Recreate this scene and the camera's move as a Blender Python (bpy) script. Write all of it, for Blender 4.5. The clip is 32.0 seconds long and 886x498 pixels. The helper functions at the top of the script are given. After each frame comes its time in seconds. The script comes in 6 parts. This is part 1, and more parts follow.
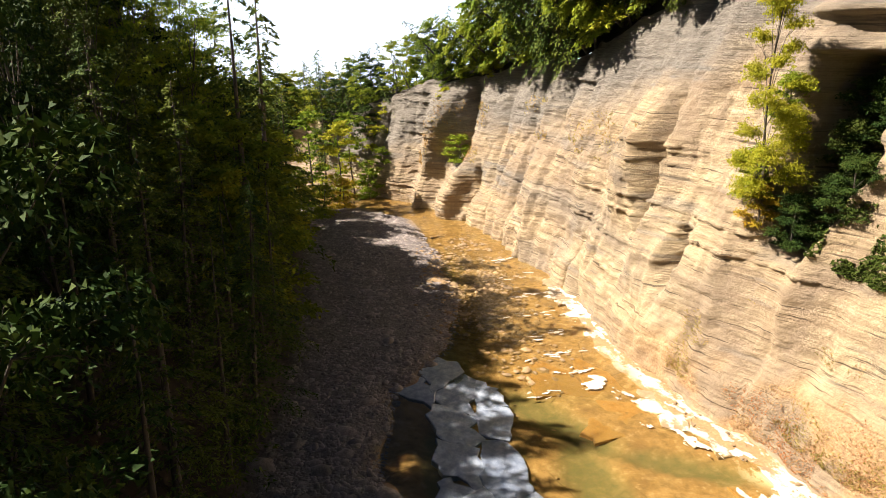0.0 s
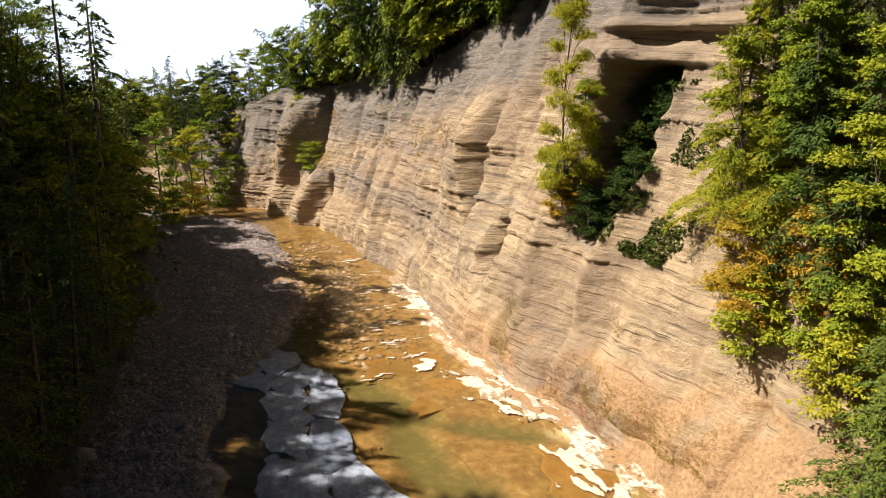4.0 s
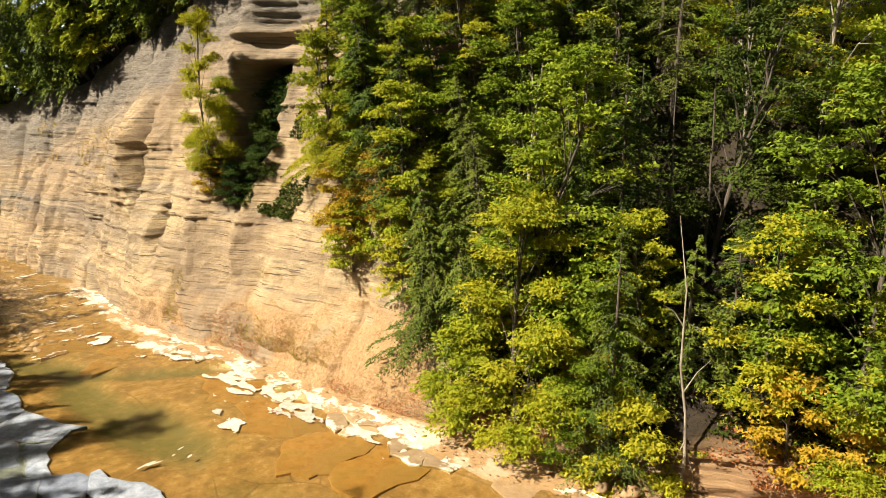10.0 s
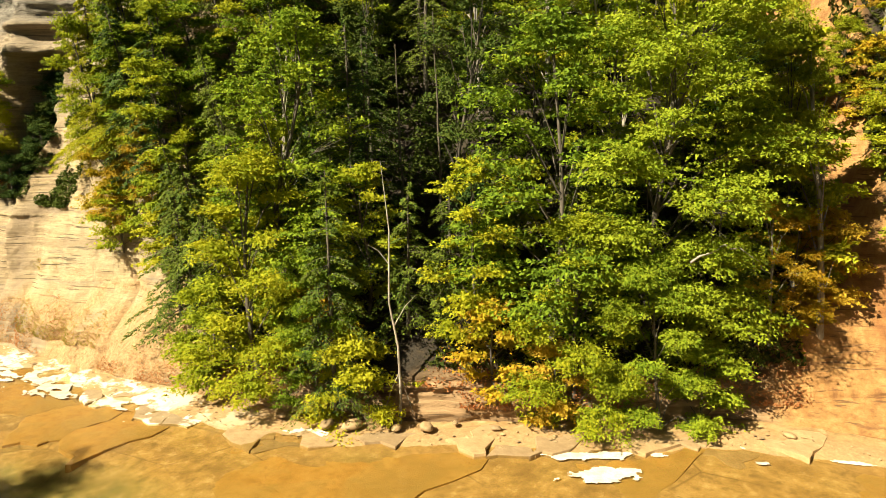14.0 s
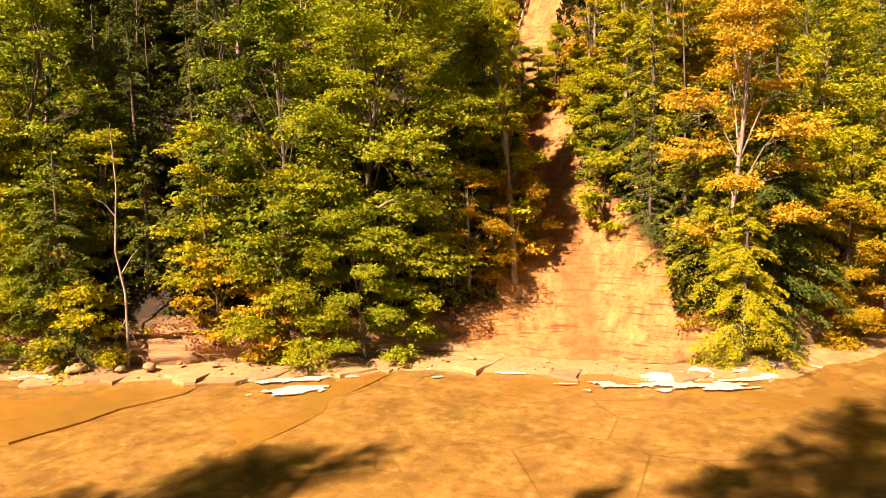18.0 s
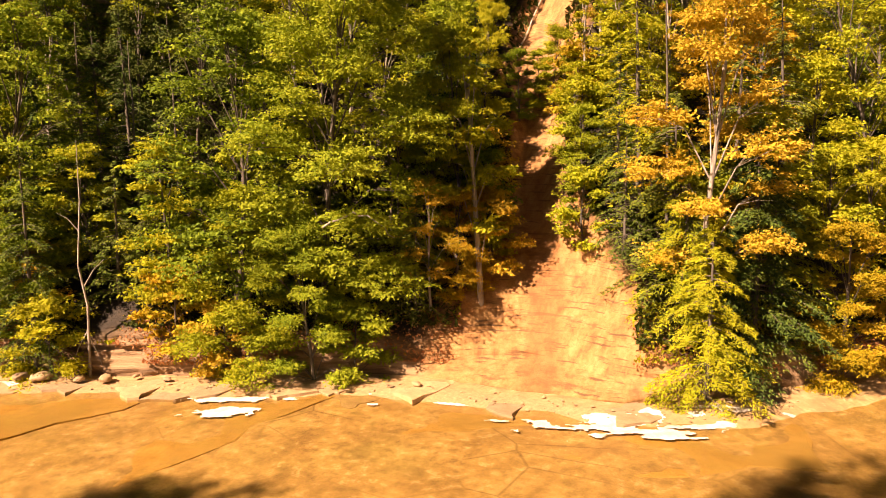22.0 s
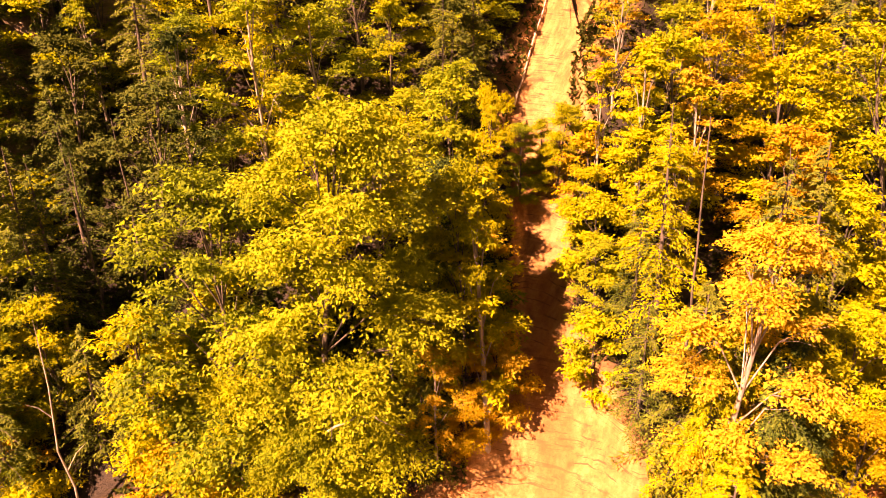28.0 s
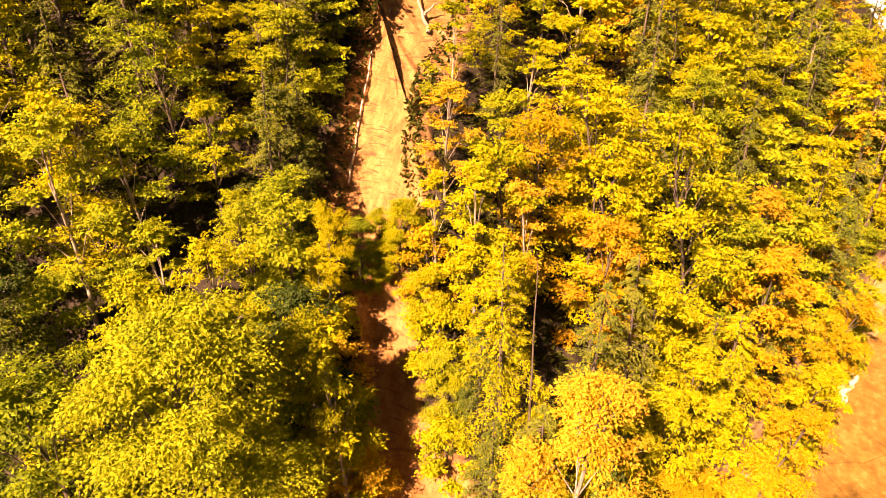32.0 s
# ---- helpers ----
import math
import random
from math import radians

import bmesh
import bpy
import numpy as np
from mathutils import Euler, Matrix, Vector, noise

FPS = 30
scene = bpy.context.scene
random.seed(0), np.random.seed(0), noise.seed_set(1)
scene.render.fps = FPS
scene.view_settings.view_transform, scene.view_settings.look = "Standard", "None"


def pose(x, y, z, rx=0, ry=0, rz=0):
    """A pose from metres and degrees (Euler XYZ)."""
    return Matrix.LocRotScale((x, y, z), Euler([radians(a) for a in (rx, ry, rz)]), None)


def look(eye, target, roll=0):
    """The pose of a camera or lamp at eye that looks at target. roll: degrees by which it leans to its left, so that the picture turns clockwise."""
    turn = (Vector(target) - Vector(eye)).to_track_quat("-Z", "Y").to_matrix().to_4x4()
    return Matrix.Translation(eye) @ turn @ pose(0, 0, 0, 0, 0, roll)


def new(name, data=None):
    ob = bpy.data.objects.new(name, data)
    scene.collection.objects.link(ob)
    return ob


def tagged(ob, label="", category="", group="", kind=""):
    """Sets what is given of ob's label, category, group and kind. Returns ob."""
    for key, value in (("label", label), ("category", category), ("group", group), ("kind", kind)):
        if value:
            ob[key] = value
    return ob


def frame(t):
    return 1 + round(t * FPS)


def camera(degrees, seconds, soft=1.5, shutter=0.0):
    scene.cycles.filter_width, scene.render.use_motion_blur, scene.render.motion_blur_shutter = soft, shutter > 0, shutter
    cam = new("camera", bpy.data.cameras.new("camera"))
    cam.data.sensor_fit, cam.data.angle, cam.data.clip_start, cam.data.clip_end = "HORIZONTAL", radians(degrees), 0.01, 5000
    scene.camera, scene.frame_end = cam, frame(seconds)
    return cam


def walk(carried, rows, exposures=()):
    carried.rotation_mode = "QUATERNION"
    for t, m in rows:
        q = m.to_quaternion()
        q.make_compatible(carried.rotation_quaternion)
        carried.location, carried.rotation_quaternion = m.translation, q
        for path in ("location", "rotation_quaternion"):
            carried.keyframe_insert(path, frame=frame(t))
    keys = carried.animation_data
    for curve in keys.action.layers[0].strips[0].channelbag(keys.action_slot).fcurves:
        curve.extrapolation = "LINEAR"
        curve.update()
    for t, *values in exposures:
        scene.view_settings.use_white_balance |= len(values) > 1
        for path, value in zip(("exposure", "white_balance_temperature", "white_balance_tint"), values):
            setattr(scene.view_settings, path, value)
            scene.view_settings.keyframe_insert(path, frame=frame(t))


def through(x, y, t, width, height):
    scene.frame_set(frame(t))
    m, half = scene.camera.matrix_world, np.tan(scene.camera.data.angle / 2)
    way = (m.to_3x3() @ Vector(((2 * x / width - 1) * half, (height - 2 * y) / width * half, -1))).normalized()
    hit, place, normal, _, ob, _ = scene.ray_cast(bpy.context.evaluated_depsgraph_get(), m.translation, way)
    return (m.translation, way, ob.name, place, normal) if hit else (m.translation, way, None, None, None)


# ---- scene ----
cam = camera(66.0, 32.0, soft=0.7)
PATH = [
    (0, (-8.694, -1.553, 21.3), (-8.421, 0.341, 20.717), 0.3),
    (0.5, (-9.072, -1.9, 20.889), (-8.658, -0.029, 20.317), 1.0),
    (1, (-9.286, -2.327, 20.578), (-8.759, -0.48, 20.02), 1.4),
    (1.5, (-9.252, -2.851, 20.419), (-8.673, -1.018, 19.87), 1.7),
    (2, (-9.026, -3.403, 20.303), (-8.425, -1.574, 19.762), 2.1),
    (2.5, (-8.548, -3.919, 20.276), (-7.942, -2.09, 19.739), 2.2),
    (4.5, (-5.623, -5.475, 20.446), (-4.982, -3.654, 19.925), 2.1),
    (5, (-5.056, -5.931, 20.684), (-4.36, -4.13, 20.163), 2.2),
    (5.5, (-4.82, -6.576, 20.867), (-4.049, -4.805, 20.35), 2.0),
    (6, (-4.801, -7.706, 20.978), (-3.945, -5.971, 20.469), 1.8),
    (6.5, (-4.959, -8.567, 20.97), (-4.047, -6.859, 20.469), 1.9),
    (7, (-5.148, -9.515, 20.828), (-4.155, -7.85, 20.337), 1.7),
    (7.5, (-5.486, -10.701, 20.532), (-4.438, -9.066, 20.054), 1.7),
    (8, (-5.945, -11.966, 20.052), (-4.864, -10.348, 19.588), 1.7),
    (8.5, (-6.434, -13.33, 19.536), (-5.317, -11.733, 19.085), 1.6),
    (9, (-6.814, -14.746, 18.921), (-5.652, -13.177, 18.486), 1.5),
    (9.5, (-6.746, -16.042, 18.18), (-5.526, -14.514, 17.76), 1.0),
    (10, (-6.246, -17.282, 17.351), (-4.95, -15.813, 16.949), 0.4),
    (10.5, (-5.7, -18.58, 16.653), (-4.334, -17.172, 16.265), -0.2),
    (11, (-5.2, -19.901, 16.123), (-3.78, -18.543, 15.749), -0.6),
    (11.5, (-4.728, -21.064, 15.79), (-3.292, -19.721, 15.425), -0.7),
    (12, (-4.229, -22.007, 15.556), (-2.793, -20.662, 15.194), -0.8),
    (12.5, (-3.714, -22.845, 15.375), (-2.286, -21.493, 15.01), -0.9),
    (13, (-3.14, -23.609, 15.156), (-1.724, -22.246, 14.791), -1.0),
    (13.5, (-2.383, -24.475, 14.75), (-0.959, -23.117, 14.391), -1.2),
    (14, (-1.532, -25.542, 14.179), (-0.042, -24.253, 13.837), -1.6),
    (14.5, (-1.022, -26.53, 13.661), (0.512, -25.289, 13.337), -2.0),
    (16.5, (-2.228, -30.334, 12.508), (-0.535, -29.31, 12.22), 0.4),
    (17, (-1.864, -32.07, 11.802), (-0.148, -31.08, 11.531), -0.3),
    (17.5, (-1.047, -33.889, 10.848), (0.662, -32.88, 10.603), -0.7),
    (18, (0.019, -35.525, 9.829), (1.707, -34.474, 9.61), -1.1),
    (18.5, (1.175, -36.841, 8.949), (2.84, -35.75, 8.755), -1.4),
    (19, (2.205, -37.883, 8.398), (3.845, -36.753, 8.222), -1.4),
    (19.5, (2.918, -38.718, 8.213), (4.534, -37.552, 8.046), -1.3),
    (20, (3.503, -39.322, 8.338), (5.098, -38.126, 8.167), -1.1),
    (20.5, (4.029, -39.753, 8.695), (5.604, -38.534, 8.516), -0.9),
    (21, (4.552, -40.076, 9.361), (6.109, -38.836, 9.163), -0.9),
    (21.5, (5.116, -40.387, 10.303), (6.652, -39.125, 10.076), -0.9),
    (22, (5.677, -40.634, 11.417), (7.199, -39.362, 11.158), -0.9),
    (22.5, (6.122, -40.749, 12.692), (7.657, -39.502, 12.394), -1.1),
    (23, (6.439, -40.573, 14.153), (7.994, -39.363, 13.808), -1.3),
    (23.5, (6.607, -40.029, 15.727), (8.171, -38.847, 15.33), -1.3),
    (24, (6.733, -39.289, 17.288), (8.3, -38.131, 16.842), -1.2),
    (24.5, (6.912, -38.557, 18.906), (8.479, -37.417, 18.409), -1.1),
    (25, (7.214, -37.893, 20.482), (8.773, -36.766, 19.936), -1.2),
    (25.5, (7.585, -37.302, 21.907), (9.133, -36.181, 21.319), -1.2),
    (27.5, (9.469, -34.841, 26.763), (10.973, -33.745, 26.029), -1.0),
    (28, (10.017, -34.252, 27.872), (11.508, -33.16, 27.107), -1.0),
    (28.5, (10.392, -33.886, 29.1), (11.871, -32.798, 28.307), -1.1),
    (29, (10.788, -33.598, 30.382), (12.256, -32.518, 29.559), -1.1),
    (29.5, (11.214, -33.228, 31.67), (12.718, -32.226, 30.814), -0.8),
    (30, (11.588, -32.74, 32.869), (13.196, -31.943, 31.986), -0.0),
    (30.5, (12.058, -32.583, 34.164), (13.703, -31.902, 33.252), 0.4),
    (31, (12.594, -32.402, 35.438), (14.237, -31.756, 34.497), 0.5),
    (31.5, (13.208, -32.172, 36.799), (14.837, -31.537, 35.827), 0.5),
    (32, (13.861, -32.093, 38.252), (15.471, -31.46, 37.249), 0.4),
]

walk(cam, [(t, look(eye, target, roll)) for t, eye, target, roll in PATH],
     [(0, 1.49, 6500, 15), (4.5, 0.95, 6500, 18), (9, 1.08, 7100, 14), (14.5, 1.5, 7800, 1), (16.5, 1.62, 10400, 36), (19, 1.70, 10200, 40), (21, 1.70, 9000, 35),
      (23, 1.76, 9900, 49), (25.5, 1.94, 12000, 72), (28, 2.16, 14600, 78), (32, 1.95, 13300, 58)])

# ---- light ----
SUN_WAY = Vector((-0.95, 0.20, 0.96)).normalized()
world = bpy.data.worlds.new("sky_world")
scene.world = world
world.use_nodes = True
wn, wl = world.node_tree.nodes, world.node_tree.links
wn.clear()
w_tex = wn.new("ShaderNodeTexCoord")
w_max = wn.new("ShaderNodeVectorMath")
w_max.operation = "MAXIMUM"
w_max.inputs[1].default_value = (-1.0, -1.0, 0.03)
w_sky = wn.new("ShaderNodeTexSky")
w_sky.sky_type = "NISHITA"
w_sky.sun_disc = False
w_sky.sun_elevation = math.asin(SUN_WAY.z)
w_sky.sun_rotation = math.atan2(SUN_WAY.x, SUN_WAY.y)
w_sky.air_density, w_sky.dust_density, w_sky.ozone_density = 1.0, 1.6, 1.0
w_bg = wn.new("ShaderNodeBackground")
w_bg.inputs["Strength"].default_value = 0.011
w_out = wn.new("ShaderNodeOutputWorld")
wl.new(w_tex.outputs["Generated"], w_max.inputs[0])
wl.new(w_max.outputs[0], w_sky.inputs[0])
wl.new(w_sky.outputs[0], w_bg.inputs[0])
wl.new(w_bg.outputs[0], w_out.inputs[0])

sun = new("sun", bpy.data.lights.new("sun", "SUN"))
sun.data.energy, sun.data.angle, sun.data.color = 5.0, radians(0.6), (1.0, 0.90, 0.74)
sun.matrix_world = look((0, 0, 0), -SUN_WAY)
sun.location = SUN_WAY * 200

# the bright hazy sky above the far end of the gorge
def sky_sheet():
    m = bpy.data.materials.new("bright_sky")
    m.use_nodes = True
    nt = m.node_tree
    nt.nodes.remove(nt.nodes["Principled BSDF"])
    tc = nt.nodes.new("ShaderNodeTexCoord")
    sep = nt.nodes.new("ShaderNodeSeparateXYZ")
    nt.links.new(tc.outputs["Object"], sep.inputs[0])
    mr = nt.nodes.new("ShaderNodeMapRange")
    mr.inputs["From Min"].default_value, mr.inputs["From Max"].default_value = -150.0, 260.0
    nt.links.new(sep.outputs[2], mr.inputs[0])
    cr = nt.nodes.new("ShaderNodeValToRGB")
    cr.color_ramp.elements[0].color, cr.color_ramp.elements[1].color = (0.80, 0.90, 1.0, 1), (0.62, 0.80, 1.0, 1)
    nt.links.new(mr.outputs[0], cr.inputs[0])
    em = nt.nodes.new("ShaderNodeEmission")
    em.inputs["Strength"].default_value = 0.75
    nt.links.new(cr.outputs[0], em.inputs[0])
    nt.links.new(em.outputs[0], nt.nodes["Material Output"].inputs[0])
    bm = bmesh.new()
    rows = []
    for a in range(-50, 116, 5):
        x, y = 1500 * math.sin(radians(a)), 1500 * math.cos(radians(a))
        rows.append([bm.verts.new((x, y, -260)), bm.verts.new((x, y, 240))])
    for p, q in zip(rows, rows[1:]):
        bm.faces.new((p[0], q[0], q[1], p[1]))
    me = bpy.data.meshes.new("backdrop")
    bm.to_mesh(me)
    bm.free()
    me.materials.append(m)
    return tagged(new("backdrop", me), "bright hazy white-blue sky behind the gorge", "sky", kind="structure")


sky_sheet()


# ---- materials ----
def node_mat(name):
    m = bpy.data.materials.new(name)
    m.use_nodes = True
    nt = m.node_tree
    bsdf = nt.nodes["Principled BSDF"]
    return m, nt, bsdf


def put(nt, kind, **values):
    n = nt.nodes.new(kind)
    for k, v in values.items():
        n.inputs[k].default_value = v
    return n


def ramp(nt, source, stops):
    r = nt.nodes.new("ShaderNodeValToRGB")
    els = r.color_ramp.elements
    while len(els) < len(stops):
        els.new(0.5)
    for e, (at, col) in zip(els, stops):
        e.position, e.color = at, (*col, 1.0)
    nt.links.new(source, r.inputs[0])
    return r.outputs[0]


def mix(nt, fac, a, b, blend="MIX"):
    n = nt.nodes.new("ShaderNodeMix")
    n.data_type, n.blend_type = "RGBA", blend
    for sock, v in ((n.inputs[0], fac), (n.inputs[6], a), (n.inputs[7], b)):
        if hasattr(v, "is_output"):
            nt.links.new(v, sock)
        elif isinstance(v, (int, float)):
            sock.default_value = v
        else:
            sock.default_value = (*v, 1.0)
    return n.outputs[2]


def coords(nt, scale=(1, 1, 1), which="Object"):
    tc = nt.nodes.new("ShaderNodeTexCoord")
    mp = nt.nodes.new("ShaderNodeMapping")
    mp.inputs["Scale"].default_value = scale
    nt.links.new(tc.outputs[which], mp.inputs[0])
    return mp.outputs[0]


def noise_tex(nt, vec, scale, detail=6.0, rough=0.6):
    n = put(nt, "ShaderNodeTexNoise", Scale=scale, Detail=detail, Roughness=rough)
    nt.links.new(vec, n.inputs["Vector"])
    return n.outputs["Fac"]


def bump(nt, bsdf, height, strength=0.5, distance=0.05):
    b = put(nt, "ShaderNodeBump", Strength=strength, Distance=distance)
    nt.links.new(height, b.inputs["Height"])
    nt.links.new(b.outputs[0], bsdf.inputs["Normal"])


def rock_mat(name, dark, mid, light, rough=0.9, strata=True, bump_by=0.6, stain=(0.20, 0.15, 0.10), zoned=False):
    m, nt, bsdf = node_mat(name)
    flat = coords(nt, (0.13, 0.13, 4.6)) if strata else coords(nt, (0.7, 0.7, 0.7))
    a = noise_tex(nt, flat, 1.0, 8.0, 0.65)
    fine = noise_tex(nt, coords(nt, (1.1, 1.1, 13.0) if strata else (3, 3, 3)), 1.0, 8.0, 0.75)
    grit = noise_tex(nt, coords(nt), 5.0, 6.0, 0.7)
    big = noise_tex(nt, coords(nt), 0.12, 5.0, 0.6)
    streak = noise_tex(nt, coords(nt, (0.9, 0.9, 0.07)), 1.0, 5.0, 0.6)
    base = ramp(nt, a, [(0.34, dark), (0.48, mid), (0.64, light)])
    base = mix(nt, ramp(nt, fine, [(0.34, (0.75,) * 3), (0.46, (0.0,) * 3)]), base, dark)
    base = mix(nt, ramp(nt, grit, [(0.30, (0.5,) * 3), (0.52, (0.0,) * 3)]), base, dark)
    base = mix(nt, ramp(nt, big, [(0.44, (0.0,) * 3), (0.62, (0.75,) * 3)]), base, stain)
    base = mix(nt, ramp(nt, streak, [(0.50, (0.0,) * 3), (0.66, (0.55,) * 3)]), base, stain)
    if zoned:
        # red: bleached yellow rock, green: brown-grey weathered beds plus painted rim shade, blue: earthy talus
        at = nt.nodes.new("ShaderNodeAttribute")
        at.attribute_name = "zone"
        sep = nt.nodes.new("ShaderNodeSeparateColor")
        nt.links.new(at.outputs["Color"], sep.inputs[0])
        bleached = ramp(nt, fine, [(0.32, mid), (0.50, (0.62, 0.49, 0.30)), (0.66, (0.72, 0.59, 0.38))])
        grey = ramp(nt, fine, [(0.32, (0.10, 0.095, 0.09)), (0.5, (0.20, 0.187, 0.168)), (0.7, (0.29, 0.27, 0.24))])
        earth = ramp(nt, grit, [(0.32, (0.26, 0.145, 0.07)), (0.5, (0.46, 0.285, 0.14)), (0.68, (0.60, 0.41, 0.22))])
        base = mix(nt, sep.outputs[0], base, bleached)
        # thick and thin beds of differing tone, thin dark parting lines, brown run-off
        layer = noise_tex(nt, coords(nt, (0.035, 0.035, 0.9)), 1.0, 9.0, 0.7)
        base = mix(nt, ramp(nt, layer, [(0.38, (0.6,) * 3), (0.50, (0.0,) * 3)]), base, (0.29, 0.21, 0.135))
        parting = noise_tex(nt, coords(nt, (0.22, 0.22, 6.5)), 1.0, 5.0, 0.6)
        base = mix(nt, ramp(nt, parting, [(0.355, (0.85,) * 3), (0.40, (0.0,) * 3)]), base, (0.085, 0.062, 0.042))
        drip = noise_tex(nt, coords(nt, (0.75, 0.75, 0.045)), 1.0, 6.0, 0.62)
        base = mix(nt, ramp(nt, drip, [(0.52, (0.0,) * 3), (0.64, (0.55,) * 3)]), base, (0.30, 0.22, 0.145))
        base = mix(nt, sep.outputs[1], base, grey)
        base = mix(nt, sep.outputs[2], base, earth)
    nt.links.new(base, bsdf.inputs["Base Color"])
    bsdf.inputs["Roughness"].default_value = rough
    bsdf.inputs["Specular IOR Level"].default_value = 0.25
    add = nt.nodes.new("ShaderNodeMath")
    add.operation = "ADD"
    nt.links.new(fine, add.inputs[0])
    nt.links.new(grit, add.inputs[1])
    bump(nt, bsdf, add.outputs[0], bump_by, 0.22)
    return m


def stone_mat(name, dark, light, rough=0.75, wet=0.0, steep=0.2, white=False):
    """Loose stones and slabs: each piece has a tone of its own."""
    m, nt, bsdf = node_mat(name)
    n1 = noise_tex(nt, coords(nt), 1.7, 8.0, 0.65)
    n2 = noise_tex(nt, coords(nt), 14.0, 5.0, 0.6)
    oi = nt.nodes.new("ShaderNodeObjectInfo")
    geo = nt.nodes.new("ShaderNodeNewGeometry")
    add = nt.nodes.new("ShaderNodeMath")
    add.operation = "ADD"
    nt.links.new(oi.outputs["Random"], add.inputs[0])
    nt.links.new(geo.outputs["Random Per Island"], add.inputs[1])
    half = nt.nodes.new("ShaderNodeMath")
    half.operation = "FRACT"
    nt.links.new(add.outputs[0], half.inputs[0])
    base = ramp(nt, n1, [(0.5 - steep, dark), (0.5 + steep, light)])
    tone = ramp(nt, half.outputs[0], [(0.0, (0.62, 0.62, 0.64)), (1.0, (1.12, 1.08, 1.0))])
    base = mix(nt, 1.0, base, tone, "MULTIPLY")
    base = mix(nt, ramp(nt, n2, [(0.4, (0.3,) * 3), (0.6, (0.0,) * 3)]), base, dark)
    if white:
        # dried mineral bloom in ragged patches
        mp = put(nt, "ShaderNodeMapping", Scale=(0.55, 0.38, 0.5))
        nt.links.new(geo.outputs["Position"], mp.inputs[0])
        w = noise_tex(nt, mp.outputs[0], 1.0, 9.0, 0.68)
        base = mix(nt, ramp(nt, w, [(0.48, (0.0,) * 3), (0.54, (0.9,) * 3)]), base, (0.70, 0.65, 0.56))
    nt.links.new(base, bsdf.inputs["Base Color"])
    bsdf.inputs["Roughness"].default_value = rough
    bsdf.inputs["Coat Weight"].default_value = wet
    bsdf.inputs["Coat Roughness"].default_value = 0.15
    bump(nt, bsdf, n2, 0.5, 0.04)
    return m


def leaf_mat(name, tones, through=0.35):
    m, nt, bsdf = node_mat(name)
    oi = nt.nodes.new("ShaderNodeObjectInfo")
    geo = nt.nodes.new("ShaderNodeNewGeometry")
    clump = noise_tex(nt, coords(nt), 0.55, 3.0, 0.5)
    s = nt.nodes.new("ShaderNodeMath")
    s.operation = "MULTIPLY_ADD"
    s.inputs[1].default_value = 0.36
    nt.links.new(geo.outputs["Random Per Island"], s.inputs[0])
    nt.links.new(clump, s.inputs[2])
    s2 = nt.nodes.new("ShaderNodeMath")
    s2.operation = "MULTIPLY_ADD"
    s2.inputs[1].default_value = 0.42
    nt.links.new(oi.outputs["Random"], s2.inputs[0])
    nt.links.new(s.outputs[0], s2.inputs[2])
    k = len(tones)
    col = ramp(nt, s2.outputs[0], [(0.42 + 0.58 * i / (k - 1), c) for i, c in enumerate(tones)])
    nt.links.new(col, bsdf.inputs["Base Color"])
    bsdf.inputs["Roughness"].default_value = 0.7
    bsdf.inputs["Specular IOR Level"].default_value = 0.12
    tr = nt.nodes.new("ShaderNodeBsdfTranslucent")
    nt.links.new(col, tr.inputs["Color"])
    mx = nt.nodes.new("ShaderNodeMixShader")
    mx.inputs[0].default_value = through
    out = nt.nodes["Material Output"]
    nt.links.new(bsdf.outputs[0], mx.inputs[1])
    nt.links.new(tr.outputs[0], mx.inputs[2])
    nt.links.new(mx.outputs[0], out.inputs[0])
    return m


def bark_mat(name, dark, light):
    m, nt, bsdf = node_mat(name)
    n = noise_tex(nt, coords(nt, (6, 6, 1.2)), 1.0, 7.0, 0.7)
    nt.links.new(ramp(nt, n, [(0.35, dark), (0.65, light)]), bsdf.inputs["Base Color"])
    bsdf.inputs["Roughness"].default_value = 0.9
    bump(nt, bsdf, n, 0.6, 0.03)
    return m


M_CLIFF = rock_mat("shale_cliff", (0.19, 0.14, 0.088), (0.46, 0.35, 0.215), (0.62, 0.50, 0.325), bump_by=0.9, stain=(0.30, 0.23, 0.165), zoned=True)
# the slabs' blue is painted skylight, since the sky itself is dim
M_SLAB_GREY = stone_mat("sky_tinted_grey_slab", (0.165, 0.215, 0.31), (0.48, 0.56, 0.70), 0.4, 0.35, 0.16)
M_SLAB_PALE = stone_mat("bleached_slab", (0.28, 0.195, 0.11), (0.47, 0.36, 0.225), 0.65, white=True)
M_SLAB_TAN = stone_mat("dry_tan_slab", (0.27, 0.18, 0.095), (0.45, 0.325, 0.19), 0.7)
M_LEDGE = rock_mat("ochre_bedrock", (0.30, 0.165, 0.055), (0.43, 0.25, 0.088), (0.48, 0.30, 0.12), rough=0.5, strata=False, bump_by=0.2, stain=(0.30, 0.20, 0.08))
M_WHITE = stone_mat("white_mineral_crust", (0.55, 0.49, 0.39), (0.80, 0.78, 0.72), 0.5, steep=0.12)
M_PEBBLE = stone_mat("river_pebbles", (0.11, 0.095, 0.098), (0.46, 0.41, 0.40), 0.6)
M_BARK = bark_mat("grey_bark", (0.045, 0.037, 0.03), (0.14, 0.12, 0.10))
M_BARK_PALE = bark_mat("pale_bark", (0.14, 0.12, 0.10), (0.40, 0.36, 0.31))
M_GREEN = leaf_mat("green_leaves", [(0.058, 0.100, 0.011), (0.115, 0.185, 0.016), (0.185, 0.265, 0.022), (0.265, 0.32, 0.027)], 0.26)
